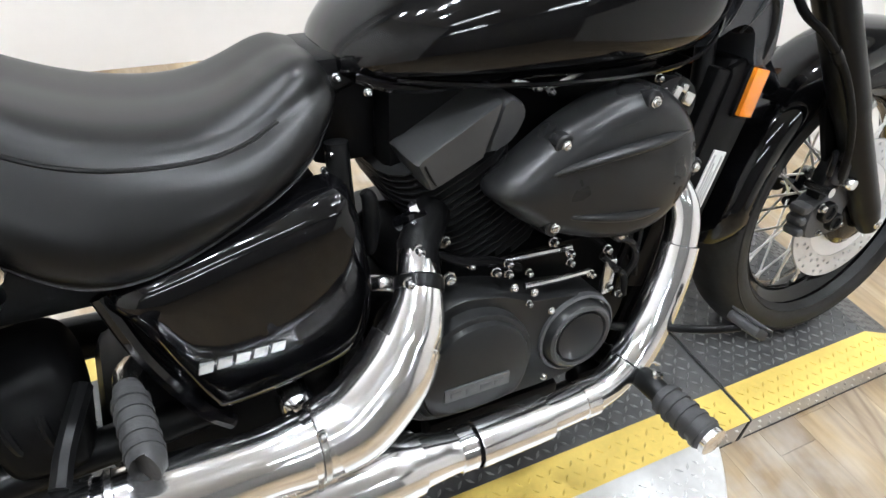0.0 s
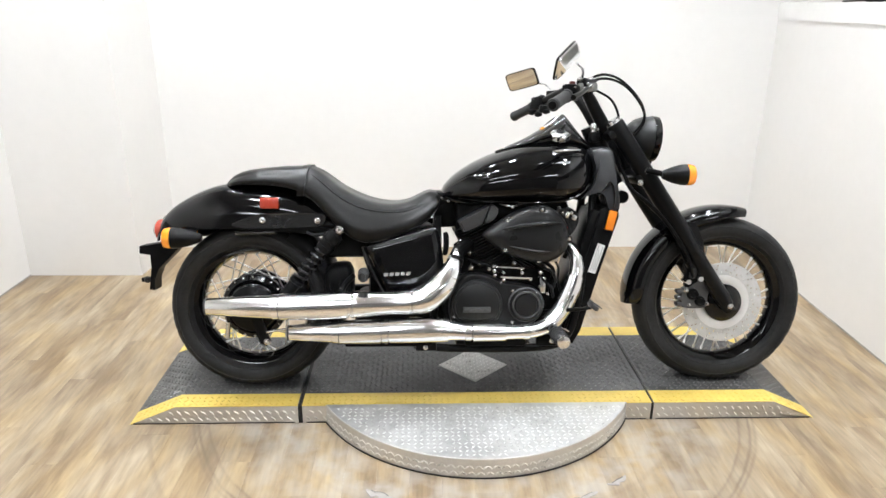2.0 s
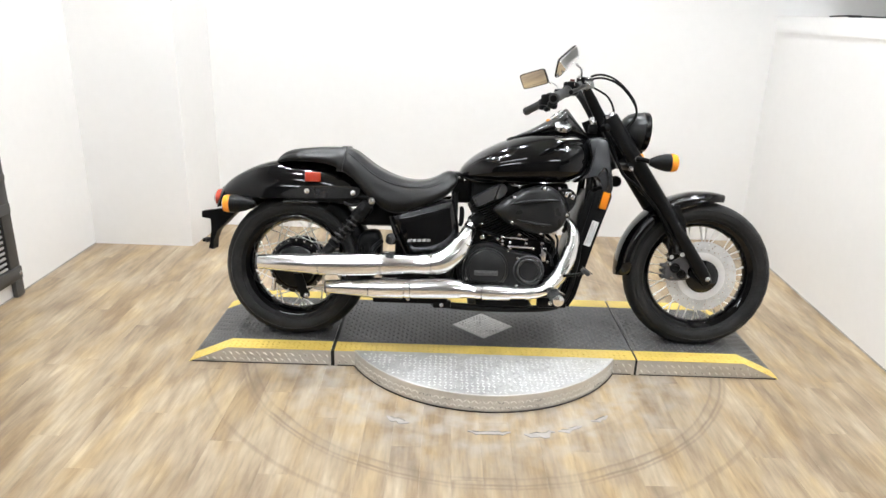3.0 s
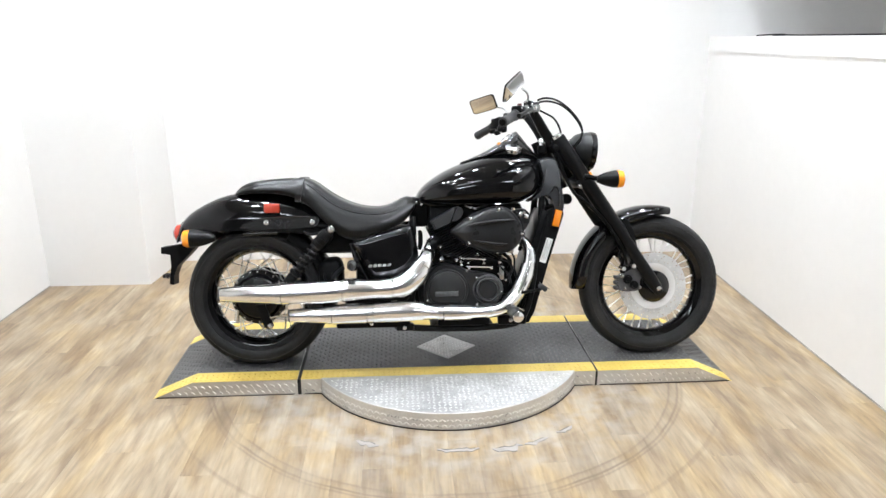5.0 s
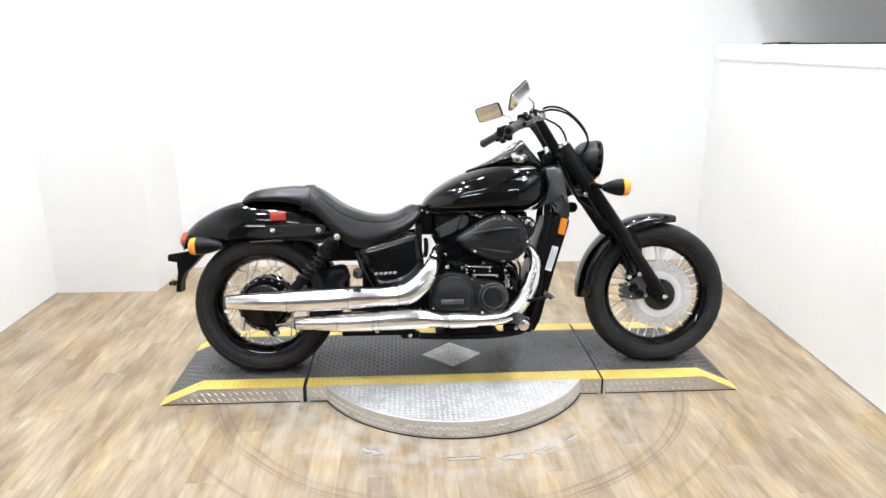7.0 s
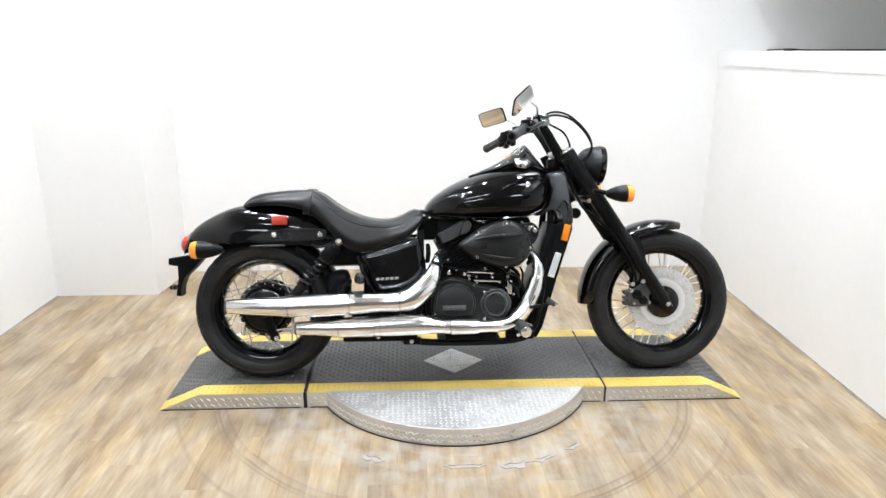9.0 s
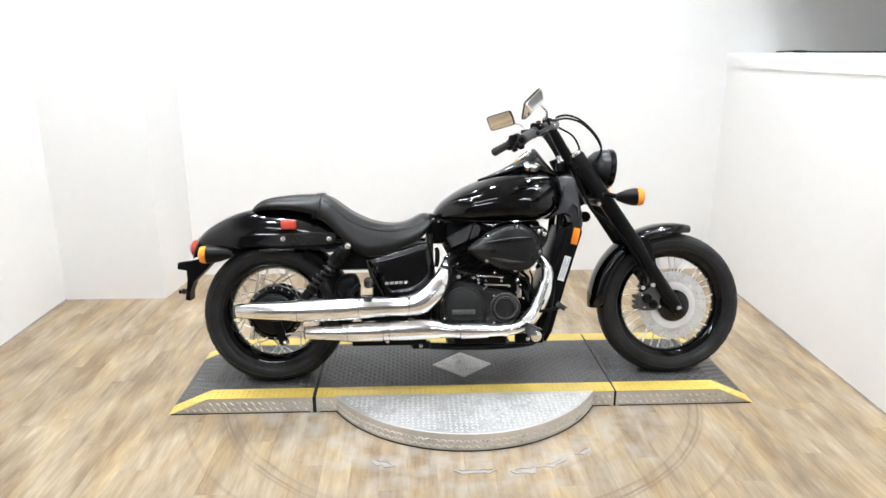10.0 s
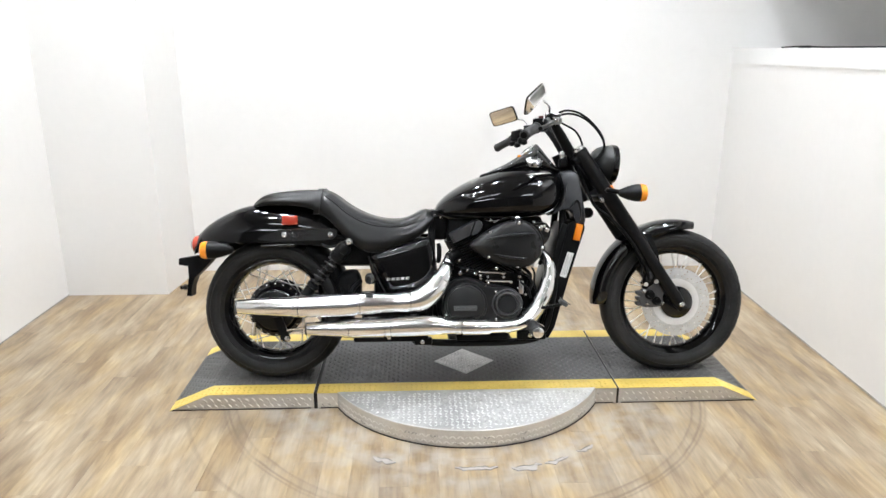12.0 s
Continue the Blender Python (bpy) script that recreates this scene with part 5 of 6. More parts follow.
# frame
for s in (-1, 1):
    part("frame_rail", tube([(0.345, s * 0.06, 0.74), (0.33, s * 0.09, 0.55), (0.29, s * 0.115, 0.30), (0.255, s * 0.12, 0.19), (0.18, s * 0.12, 0.152), (-0.08, s * 0.12, 0.146), (-0.26, s * 0.12, 0.165), (-0.36, s * 0.075, 0.235), (-0.40, s * 0.06, 0.36), (-0.44, s * 0.07, 0.50), (-0.5, s * 0.10, 0.56), (-0.62, s * 0.10, 0.575)], 0.014, 10), M_SATIN, bike, "black frame tube")
    part("upper_rail", tube([(0.34, s * 0.04, 0.72), (0.1, s * 0.05, 0.675), (-0.15, s * 0.05, 0.655), (-0.30, s * 0.07, 0.58), (-0.45, s * 0.09, 0.53)], 0.014, 10), M_SATIN, bike, "black frame tube")
    part("rear_tube", tube([(-0.188, s * 0.10, 0.60), (-0.186, s * 0.115, 0.45), (-0.19, s * 0.115, 0.32), (-0.22, s * 0.115, 0.2), (-0.26, s * 0.115, 0.145)], 0.013, 10), M_SATIN, bike, "black frame tube")
    part("cover_strut", tube([(-0.435, s * 0.135, 0.50), (-0.41, s * 0.148, 0.43), (-0.37, s * 0.150, 0.35), (-0.34, s * 0.148, 0.315)], 0.009, 8), M_BLACK, bike, "gloss black frame strut")
part("belly_pan", boxm((-0.12, -0.105, 0.128), (0.14, 0.105, 0.155), 0.01), M_PLASTIC, bike, "black tray under the engine")
part("seat_base", boxm((-0.575, -0.095, 0.455), (-0.405, 0.095, 0.565), 0.025), M_PLASTIC, bike, "black plastic tray under the seat")
part("pivot_cover", boxm((-0.47, -0.10, 0.185), (-0.15, 0.10, 0.325), 0.03), M_PLASTIC, bike, "black swing-arm pivot cover behind the pipes")
part("mid_box", boxm((-0.42, -0.095, 0.30), (-0.200, 0.095, 0.56), 0.02), M_PLASTIC, bike, "black battery box")
part("swing_arm", tube([(-0.34, -0.10, 0.305), (-0.55, -0.115, 0.296), (RX, -0.115, RZ)], 0.022, 12), M_SATIN, bike, "black swing arm")
part("drive_shaft_case", tube([(-0.34, 0.10, 0.30, 0.03), (-0.6, 0.12, 0.29, 0.032), (-0.74, 0.12, RZ, 0.05), (RX, 0.12, RZ, 0.07)], 0.03, 16), M_SATIN, bike, "black shaft-drive case")
lg = part("lower_guard", pillow([(-0.562, 0.318), (-0.566, 0.395), (-0.548, 0.430), (-0.500, 0.440), (-0.478, 0.424), (-0.470, 0.385), (-0.474, 0.310), (-0.494, 0.292), (-0.540, 0.294)], -0.05, -0.140, ((0, 0), (0, 0.55), (0.06, 0.80), (0.16, 0.94), (0.34, 1.0)), 3), M_PLASTIC, bike, "black plastic lower guard", 45)
for x0, z0, x1, z1 in ((-0.545, 0.412, -0.530, 0.318), (-0.512, 0.420, -0.502, 0.312), (-0.490, 0.408, -0.486, 0.318)):
    part("guard_rib", tube([(x0, -0.128, z0, 0.002), ((x0 + x1) / 2 - 0.003, -0.139, (z0 + z1) / 2, 0.0055), (x1, -0.128, z1, 0.002)], 0.005, 8), M_SATIN, lg)
part("brake_rod", tube([(-0.765, -0.112, 0.205), (-0.55, -0.14, 0.243), (-0.30, -0.15, 0.24)], 0.0045, 8, 1), M_STEEL, bike, "bright rear brake rod")
br = part("brake_arm", pillow([(-0.83, 0.30), (-0.80, 0.30), (-0.752, 0.17), (-0.768, 0.155), (-0.79, 0.165)], -0.098, -0.108, ((0, 0), (0, 1.0)), 1), M_SATIN, bike, "black rear brake arm")
part("arm_bolt", bolt(bmesh.new(), (-0.765, -0.108, 0.170), 0.012, 0.010), M_STEEL, br)
part("stay", tube([(-0.90, -0.10, 0.185), (-0.893, -0.105, 0.24)], 0.008, 8, 1), M_STEEL, bike)

# shock absorbers
for s in (-1, 1):
    a, b = Vector((-0.508, s * 0.148, 0.560)), Vector((-0.712, s * 0.140, 0.318))
    at = lambda t: a.lerp(b, t)
    sh = part("shock_absorber", tube([(*at(0.0), 0.016), (*at(0.05), 0.018), (*at(0.07), 0.0265), (*at(0.12), 0.028), (*at(0.27), 0.028), (*at(0.29), 0.025), (*at(0.30), 0.014), (*at(0.68), 0.014), (*at(0.69), 0.025), (*at(0.73), 0.025), (*at(0.74), 0.0205), (*at(0.92), 0.0205), (*at(0.94), 0.015), (*at(1.0), 0.015)], 0.02, 20, 1), M_SATIN, bike, "black rear shock absorber", 35)
    for t in (0.16, 0.22):
        part("shroud_ring", tube([(*at(t - 0.008), 0.0285), (*at(t - 0.005), 0.0305), (*at(t + 0.005), 0.0305), (*at(t + 0.008), 0.0285)], 0.03, 20, 1), M_PLASTIC, sh)
    d = (b - a).normalized()
    u = d.cross(Vector((0, 1, 0))).normalized()
    v = d.cross(u)
    coil = [a.lerp(b, 0.28 + 0.42 * k / 72) + 0.0215 * (math.cos(k * math.pi / 6) * u + math.sin(k * math.pi / 6) * v) for k in range(73)]
    part("spring", tube(coil, 0.0044, 8, 1), M_SPRING, sh, "gloss black coil spring")
    part("top_bolt", bolt(bmesh.new(), (a.x, a.y + s * 0.016, a.z), 0.014, 0.012, sign=s), M_CHROME, sh, "chrome dome nut")
    part("bottom_bolt", bolt(bmesh.new(), (b.x, b.y + s * 0.014, b.z), 0.012, 0.010, sign=s), M_CHROME, sh, "chrome dome nut")
part("shock_bracket", tube([(-0.62, -0.125, 0.548), (-0.59, -0.13, 0.538), (-0.55, -0.125, 0.545)], 0.006, 8), M_SATIN, bike, "black shock bracket")

# exhausts
def pipe(name, rows, label, joints):
    root = part(name, tube(rows, 0.03, 28, 6), M_CHROME, bike, label, 60)
    for x, y, z, r, dx, dz in joints:
        d = Vector((dx, 0, dz)).normalized()
        p = Vector((x, y, z))
        part("collar", tube([(*(p - d * 0.012), r), (*(p - d * 0.010), r + 0.0025), (*(p + d * 0.010), r + 0.0025), (*(p + d * 0.012), r)], 0.03, 28, 1), M_CHROME, root)
    return root


up = pipe("upper_exhaust", [(-0.927, -0.232, 0.3225, 0.0255), (-0.90, -0.232, 0.3225, 0.028), (-0.83, -0.234, 0.3215, 0.0325), (-0.705, -0.236, 0.3205, 0.038), (-0.56, -0.238, 0.325, 0.0395), (-0.45, -0.238, 0.330, 0.039), (-0.39, -0.238, 0.331, 0.0345), (-0.327, -0.238, 0.332, 0.0315), (-0.27, -0.236, 0.335, 0.038), (-0.225, -0.232, 0.347, 0.041), (-0.182, -0.222, 0.380, 0.040), (-0.152, -0.208, 0.42, 0.035), (-0.135, -0.19, 0.455, 0.026), (-0.12, -0.155, 0.485, 0.022), (-0.09, -0.12, 0.50, 0.022)], "chrome upper exhaust with tapered silencer", [(-0.705, -0.236, 0.3205, 0.0382, 1, 0.02), (-0.455, -0.238, 0.330, 0.0392, 1, 0.03), (-0.155, -0.211, 0.413, 0.032, 0.5, 0.7)])
part("header_flange", tube([(-0.1355, -0.1905, 0.454, 0.020), (-0.135, -0.190, 0.455, 0.0275), (-0.131, -0.182, 0.463, 0.0275), (-0.130, -0.180, 0.465, 0.0235), (-0.12, -0.155, 0.487, 0.0232), (-0.085, -0.115, 0.505, 0.0232)], 0.025, 20, 1), M_ENGINE, up, "black header pipe flange")
for x, y, z in ((-0.150, -0.195, 0.474), (-0.112, -0.185, 0.462), (-0.128, -0.172, 0.495)):
    part("flange_stud", bolt(bmesh.new(), (x, y, z), 0.007, 0.012), M_STEEL, up, "bright flange stud")
lo = pipe("lower_exhaust", [(-0.671, -0.222, 0.233, 0.0235), (-0.64, -0.222, 0.233, 0.0265), (-0.58, -0.223, 0.233, 0.030), (-0.518, -0.224, 0.233, 0.033), (-0.40, -0.225, 0.236, 0.036), (-0.28, -0.225, 0.240, 0.0385), (-0.20, -0.225, 0.242, 0.0385), (-0.14, -0.224, 0.236, 0.031), (-0.09, -0.223, 0.231, 0.0255), (0.0, -0.221, 0.230, 0.0245), (0.09, -0.217, 0.231, 0.024), (0.145, -0.209, 0.238, 0.0245), (0.19, -0.196, 0.262, 0.026), (0.228, -0.183, 0.308, 0.0265), (0.256, -0.172, 0.365, 0.026), (0.272, -0.162, 0.42, 0.0245), (0.272, -0.150, 0.462, 0.022), (0.255, -0.125, 0.495, 0.021), (0.23, -0.10, 0.51, 0.021)], "chrome lower exhaust sweeping to the front cylinder", [(-0.518, -0.224, 0.233, 0.0332, 1, 0.0), (-0.36, -0.225, 0.237, 0.037, 1, 0.02), (-0.09, -0.223, 0.231, 0.0257, 1, 0.0), (0.10, -0.216, 0.231, 0.024, 1, 0.05)])
# pressed heat shields over the pipes, open towards the back
def shield(rows, parent, a0=-62, a1=150, off=0.0028, thick=0.0016, seg=18, label=""):
    rows = spline(rows, 5)
    c = [Vector(r[:3]) for r in rows]
    rings = []
    for i, r in enumerate(rows):
        d = (c[min(i + 1, len(c) - 1)] - c[max(i - 1, 0)]).normalized()
        side = d.cross(Vector((0, 0, 1))).normalized()
        up_ = side.cross(d).normalized()
        ang = [radians(a0 + (a1 - a0) * k / seg) for k in range(seg + 1)]
        arc = lambda q: [c[i] + (float(r[3]) + q) * (math.cos(a) * side + math.sin(a) * up_) for a in ang]
        rings.append(arc(off + thick) + arc(off)[::-1])
    return part("heat_shield", loft(rings), M_CHROME, parent, label, 50)


shield([(-0.690, -0.236, 0.3207, 0.0383), (-0.56, -0.238, 0.325, 0.0395), (-0.475, -0.238, 0.3285, 0.0393)], up)
shield([(-0.445, -0.238, 0.3302, 0.0388), (-0.39, -0.238, 0.331, 0.0345), (-0.327, -0.238, 0.332, 0.0315), (-0.285, -0.237, 0.334, 0.036)], up, -75, 130)
shield([(-0.262, -0.2355, 0.336, 0.0385), (-0.225, -0.232, 0.347, 0.041), (-0.182, -0.222, 0.380, 0.040), (-0.158, -0.211, 0.412, 0.0355)], up, -70, 150)
shield([(-0.505, -0.224, 0.2335, 0.0335), (-0.44, -0.2248, 0.235, 0.035), (-0.375, -0.225, 0.2365, 0.0365)], lo, -70, 140)
shield([(-0.345, -0.225, 0.238, 0.037), (-0.28, -0.225, 0.240, 0.0385), (-0.20, -0.225, 0.242, 0.0385), (-0.155, -0.2243, 0.2385, 0.0335)], lo, -55, 150)
shield([(-0.075, -0.2228, 0.2308, 0.0254), (-0.04, -0.222, 0.2304, 0.025), (0.0, -0.221, 0.230, 0.0245), (0.03, -0.2198, 0.2302, 0.0244)], lo, -80, 120, 0.004)
shield([(0.175, -0.201, 0.252, 0.0255), (0.20, -0.193, 0.272, 0.0262), (0.228, -0.183, 0.308, 0.0265), (0.256, -0.172, 0.365, 0.026), (0.268, -0.165, 0.405, 0.025)], lo, -85, 120)
for x, y, z, r in ((-0.462, -0.2385, 0.329, 0.0425), (-0.272, -0.2365, 0.3352, 0.0405)):
    part("clamp_band", tube([(x - 0.004, y, z, r), (x - 0.003, y, z, r + 0.0015), (x + 0.003, y, z, r + 0.0015), (x + 0.004, y, z, r)], 0.04, 28, 1), M_STEEL, up, "bright clamp band")
    part("clamp_bolt", bolt(bmesh.new(), (x, y - r * 0.6, z + r * 0.85), 0.006, 0.010), M_STEEL, up)
part("shield_slot", boxm((-0.365, -0.2625, 0.243), (-0.225, -0.2585, 0.2495), 0.002), M_INK, lo, "dark slot in the heat shield")
part("hanger", tube([(-0.47, -0.13, 0.40), (-0.49, -0.19, 0.385), (-0.50, -0.225, 0.368)], 0.010, 8), M_SATIN, up)
part("silencer_mouth", lathe([(0.0, 0.010), (0.022, 0.009), (0.0245, -0.001), (0.0262, -0.002), (0.0265, 0.004)], (-0.927, -0.232, 0.3225), "x", 24), M_INK, up)
part("silencer_mouth", lathe([(0.0, 0.010), (0.020, 0.009), (0.0225, -0.001), (0.0245, -0.002), (0.0245, 0.004)], (-0.671, -0.222, 0.233), "x", 24), M_INK, lo)
for x0, x1 in ((-0.50, -0.205), (-0.095, 0.115), (0.15, 0.265)):
    part("rail_cover", boxm((x0, -0.142, 0.158), (x1, -0.108, 0.196), 0.008), M_PLASTIC, bike, "black cover along the lower frame tube")
part("stand_bracket", boxm((-0.262, -0.142, 0.143), (-0.190, -0.105, 0.172), 0.006), M_SATIN, bike, "black bracket under the frame")
for x, z in ((-0.228, 0.157), (0.20, 0.178), (-0.36, 0.178)):
    part("frame_bolt", bolt(bmesh.new(), (x, -0.144, z), 0.009, 0.006), M_STEEL, bike, "dull frame bolt")

# radiator and neck
sl = lambda z: 0.386 + (z - 0.60) * 0.295
bm = loft([[(sl(z) - 0.030, -0.105, z), (sl(z) + 0.030, -0.105, z), (sl(z) + 0.030, 0.105, z), (sl(z) - 0.030, 0.105, z)] for z in (0.19, 0.25, 0.60, 0.63)])
bmesh.ops.bevel(bm, geom=list(bm.edges), offset=0.004, segments=1, affect="EDGES")
rad = part("radiator", bm, M_PLASTIC, bike, "black radiator with plastic shroud")
for s in (-1, 1):
    part("shroud", pillow([(sl(0.19) - 0.028, 0.165), (sl(0.62) - 0.034, 0.62), (sl(0.64) + 0.018, 0.645), (sl(0.60) + 0.036, 0.60), (sl(0.40) + 0.032, 0.40), (sl(0.20) + 0.034, 0.20), (sl(0.17) + 0.020, 0.160)], s * 0.104, s * 0.116, ((0, 0), (0, 0.7), (0.04, 1.0)), 1), M_PLASTIC, rad, "black radiator side shroud")
    q = pose(0.393, s * 0.120, 0.586, 0, 13, 0)
    bm = boxm((-0.0135, -0.008, -0.033), (0.0135, 0.008, 0.033), 0.002)
    bm.transform(q)
    rf = part("side_reflector", bm, M_REFLECTOR, bike, "amber rectangular side reflector, darkened for its shade")
    bm = boxm((-0.017, -0.006, -0.036), (0.0155, 0.006, 0.036), 0.002)
    bm.transform(pose(0.391, s * 0.115, 0.586, 0, 13, 0))
    part("backing", bm, M_PLASTIC, rf)
bm = boxm((-0.013, -0.001, -0.051), (0.013, 0.001, 0.051))
bm.transform(pose(0.350, -0.1180, 0.456, 0, 17.5, 0))
lb = part("warning_label", bm, M_LABEL, bike, "white label with unreadable dark print")
for k, (u0, u1) in enumerate(((-0.009, -0.006), (-0.0035, -0.001), (0.001, 0.003), (0.0055, 0.009))):
    bm = boxm((u0, -0.0012, -0.044 + 0.006 * (k % 2)), (u1, 0.0, 0.044 - 0.012 * (k % 3)))
    bm.transform(pose(0.350, -0.1184, 0.456, 0, 17.5, 0))
    part("print_bar", bm, M_MESH, lb)
for s in (-1, 1):
    o = [(0.322, 0.815), (0.352, 0.830), (0.392, 0.824), (0.404, 0.78), (0.414, 0.72), (0.425, 0.66), (0.422, 0.615), (0.388, 0.612), (0.374, 0.66), (0.350, 0.675), (0.318, 0.668), (0.280, 0.652), (0.300, 0.672), (0.326, 0.705), (0.336, 0.76)]
    part("neck_cover", pillow(o, s * 0.030, s * 0.122, ((0, 0), (0, 0.7), (0.04, 0.9), (0.12, 1.0)), 3), M_NECK, bike, "satin steering-neck cover, reflected wall put into its blue-grey", 50)
part("steering_head", tube([(0.34, 0, 0.90), (0.43, 0, 0.70)], 0.034, 16, 1), M_SATIN, bike, "black steering head")

bm = boxm((-0.020, -0.112, -0.16), (0.016, 0.112, 0.17), 0.004)
bm.transform(pose(0.305, 0, 0.455, 0, 16.5, 0))
part("radiator_core", bm, M_ENGINE, bike, "black radiator core")

# fork
for s in (-1, 1):
    top, end = Vector((0.396, s * 0.102, 0.908)), Vector((0.820, s * 0.102, 0.284))
    at = lambda t: top.lerp(end, t)
    fk = part("fork_leg", tube([(*at(0.0), 0.028), (*at(0.01), 0.0305), (*at(0.60), 0.0305), (*at(0.62), 0.029), (*at(0.66), 0.0265), (*at(0.94), 0.0265), (*at(0.98), 0.024), (*at(1.02), 0.018)], 0.03, 24, 1), M_SATIN, bike, "satin black fork leg cover", 30)
    part("fork_cap", tube([(*at(-0.018), 0.018), (*at(-0.014), 0.023), (*at(0.001), 0.025)], 0.02, 20, 1), M_STEEL, fk, "bright fork top cap")
for z0, x0, nm in ((0.880, 0.415, "upper_clamp"), (0.735, 0.512, "lower_clamp")):
    bm = boxm((-0.035, -0.125, -0.016), (0.03, 0.125, 0.016), 0.010)
    bm.transform(pose(x0 - 0.01, 0, z0, 0, -34, 0))
    part(nm, bm, M_SATIN, bike, "black fork clamp")
cal = part("brake_caliper", pillow([(0.658, 0.290), (0.660, 0.336), (0.684, 0.352), (0.714, 0.372), (0.742, 0.374), (0.760, 0.345), (0.750, 0.318), (0.752, 0.285), (0.728, 0.276), (0.679, 0.276)], -0.055, -0.094, ((0.03, 0), (0, 0.1), (0, 0.85), (0.03, 1.0)), 2), M_CALIPER, bike, "dark grey two-piston front brake caliper", 35)
for x, z, r in ((0.696, 0.328, 0.020), (0.723, 0.303, 0.018)):
    part("piston_housing", lathe([(r, 0.01), (r, -0.008), (r * 0.9, -0.0115), (r * 0.62, -0.012), (r * 0.55, -0.008), (0, -0.008)], (x, -0.094, z), "y", 22), M_SATIN, cal)
for k in range(3):
    part("caliper_fin", boxm((0.644, -0.092, 0.282 + 0.022 * k), (0.676, -0.058, 0.298 + 0.022 * k), 0.006), M_CALIPER, cal)
for x, y, z, r, h in ((0.670, -0.100, 0.343, 0.009, 0.012), (0.759, -0.094, 0.348, 0.011, 0.014), (0.727, -0.104, 0.398, 0.010, 0.014), (0.749, -0.094, 0.292, 0.007, 0.008), (0.684, -0.100, 0.291, 0.006, 0.008)):
    part("caliper_bolt", bolt(bmesh.new(), (x, y, z), r, h), M_STEEL, cal, "bright caliper bolt")
part("slide_pin", tube([(0.674, -0.06, 0.372), (0.676, -0.108, 0.372)], 0.009, 12, 1), M_STEEL, cal)
part("pin_boot", tube([(0.688, -0.098, 0.385, 0.010), (0.692, -0.101, 0.402, 0.013), (0.696, -0.101, 0.414, 0.010), (0.700, -0.101, 0.428, 0.012), (0.68, -0.10, 0.437, 0.008)], 0.01, 10, 2), M_GRIP, cal)
part("caliper_bracket", pillow([(0.672, 0.352), (0.676, 0.40), (0.694, 0.432), (0.718, 0.425), (0.742, 0.382), (0.738, 0.35), (0.715, 0.345)], -0.066, -0.090, ((0, 0), (0, 0.9), (0.05, 1)), 2), M_SATIN, bike, "black caliper bracket")
part("hose_banjo", lathe([(0, -0.014), (0.009, -0.014), (0.012, -0.010), (0.012, 0.01), (0, 0.01)], (0.714, -0.104, 0.384), "y", 14), M_STEEL, cal)
part("hose_guide", tube([(0.684, -0.085, 0.435), (0.664, -0.10, 0.445), (0.656, -0.105, 0.425), (0.664, -0.10, 0.405)], 0.005, 8), M_SATIN, cal)
part("brake_hose", tube([(0.40, -0.085, 0.83), (0.455, -0.11, 0.70), (0.50, -0.132, 0.655), (0.56, -0.135, 0.60), (0.62, -0.130, 0.525), (0.665, -0.118, 0.455), (0.690, -0.105, 0.39)], 0.0065, 10), M_PLASTIC, bike, "black brake hose")
part("hose_joint", tube([(0.526, -0.134, 0.633), (0.541, -0.135, 0.618)], 0.0085, 10, 1), M_SATIN, bike)
part("clamp_bolt", bolt(bmesh.new(), (0.483, -0.132, 0.713), 0.010, 0.010), M_STEEL, bike, "bright hose clamp bolt")
for s in (-1, 1):
    part("neck_crease", tube([(0.300, s * 0.116, 0.655, 0.002), (0.327, s * 0.120, 0.695, 0.005), (0.340, s * 0.121, 0.745, 0.006), (0.350, s * 0.118, 0.80, 0.003)], 0.005, 8, squash=0.5), M_COVER, bike)
    part("neck_crease", tube([(0.352, s * 0.117, 0.668, 0.002), (0.371, s * 0.121, 0.696, 0.006), (0.384, s * 0.122, 0.712, 0.007), (0.396, s * 0.122, 0.698, 0.007), (0.402, s * 0.122, 0.664, 0.006), (0.400, s * 0.120, 0.630, 0.003)], 0.005, 8, squash=0.5), M_COVER, bike)
part("horn", lathe([(0, -0.014), (0.018, -0.014), (0.022, -0.008), (0.022, 0.008), (0, 0.014)], (0.448, -0.05, 0.66), "y", 24), M_PLASTIC, bike, "black round horn")

# front mudguard
rows = []
for k in range(25):
    a = radians(76 + (182 - 76) * k / 24)
    e = min(1.0, k / 2.5, (24 - k) / 2.0)
    rows.append((a, 0.036 + 0.036 * min(1, e + 0.25), 0.020 + 0.030 * min(1, k / 8 + 0.25)))
rings = []
R = 0.338
for a, w, drop in rows:
    outer, inner = [], []
    for k in range(15):
        t = math.pi * k / 14
        c, s = math.cos(t), math.sin(t)
        y = -w * math.copysign(abs(c) ** 0.75, c)
        rad = R - drop + drop * abs(s) ** 0.75
        for lst, off, f in ((outer, 0, 1), (inner, -0.004, (w - 0.004) / w)):
            lst.append((FX + (rad + off) * math.cos(a), y * f, FZ + (rad + off) * math.sin(a)))
    rings.append(outer + inner[::-1])
ff = part("front_fender", loft(rings), M_BLACK, bike, "gloss black front mudguard", 50)
for s in (-1, 1):
    part("fender_stay", pillow([(0.63, 0.545), (0.70, 0.575), (0.745, 0.44), (0.70, 0.40), (0.665, 0.45)], s * 0.066, s * 0.076, ((0, 0), (0, 1)), 2), M_SATIN, ff)

# headlamp
tilt = pose(0, 0, 0, 0, 4, 0).to_3x3()
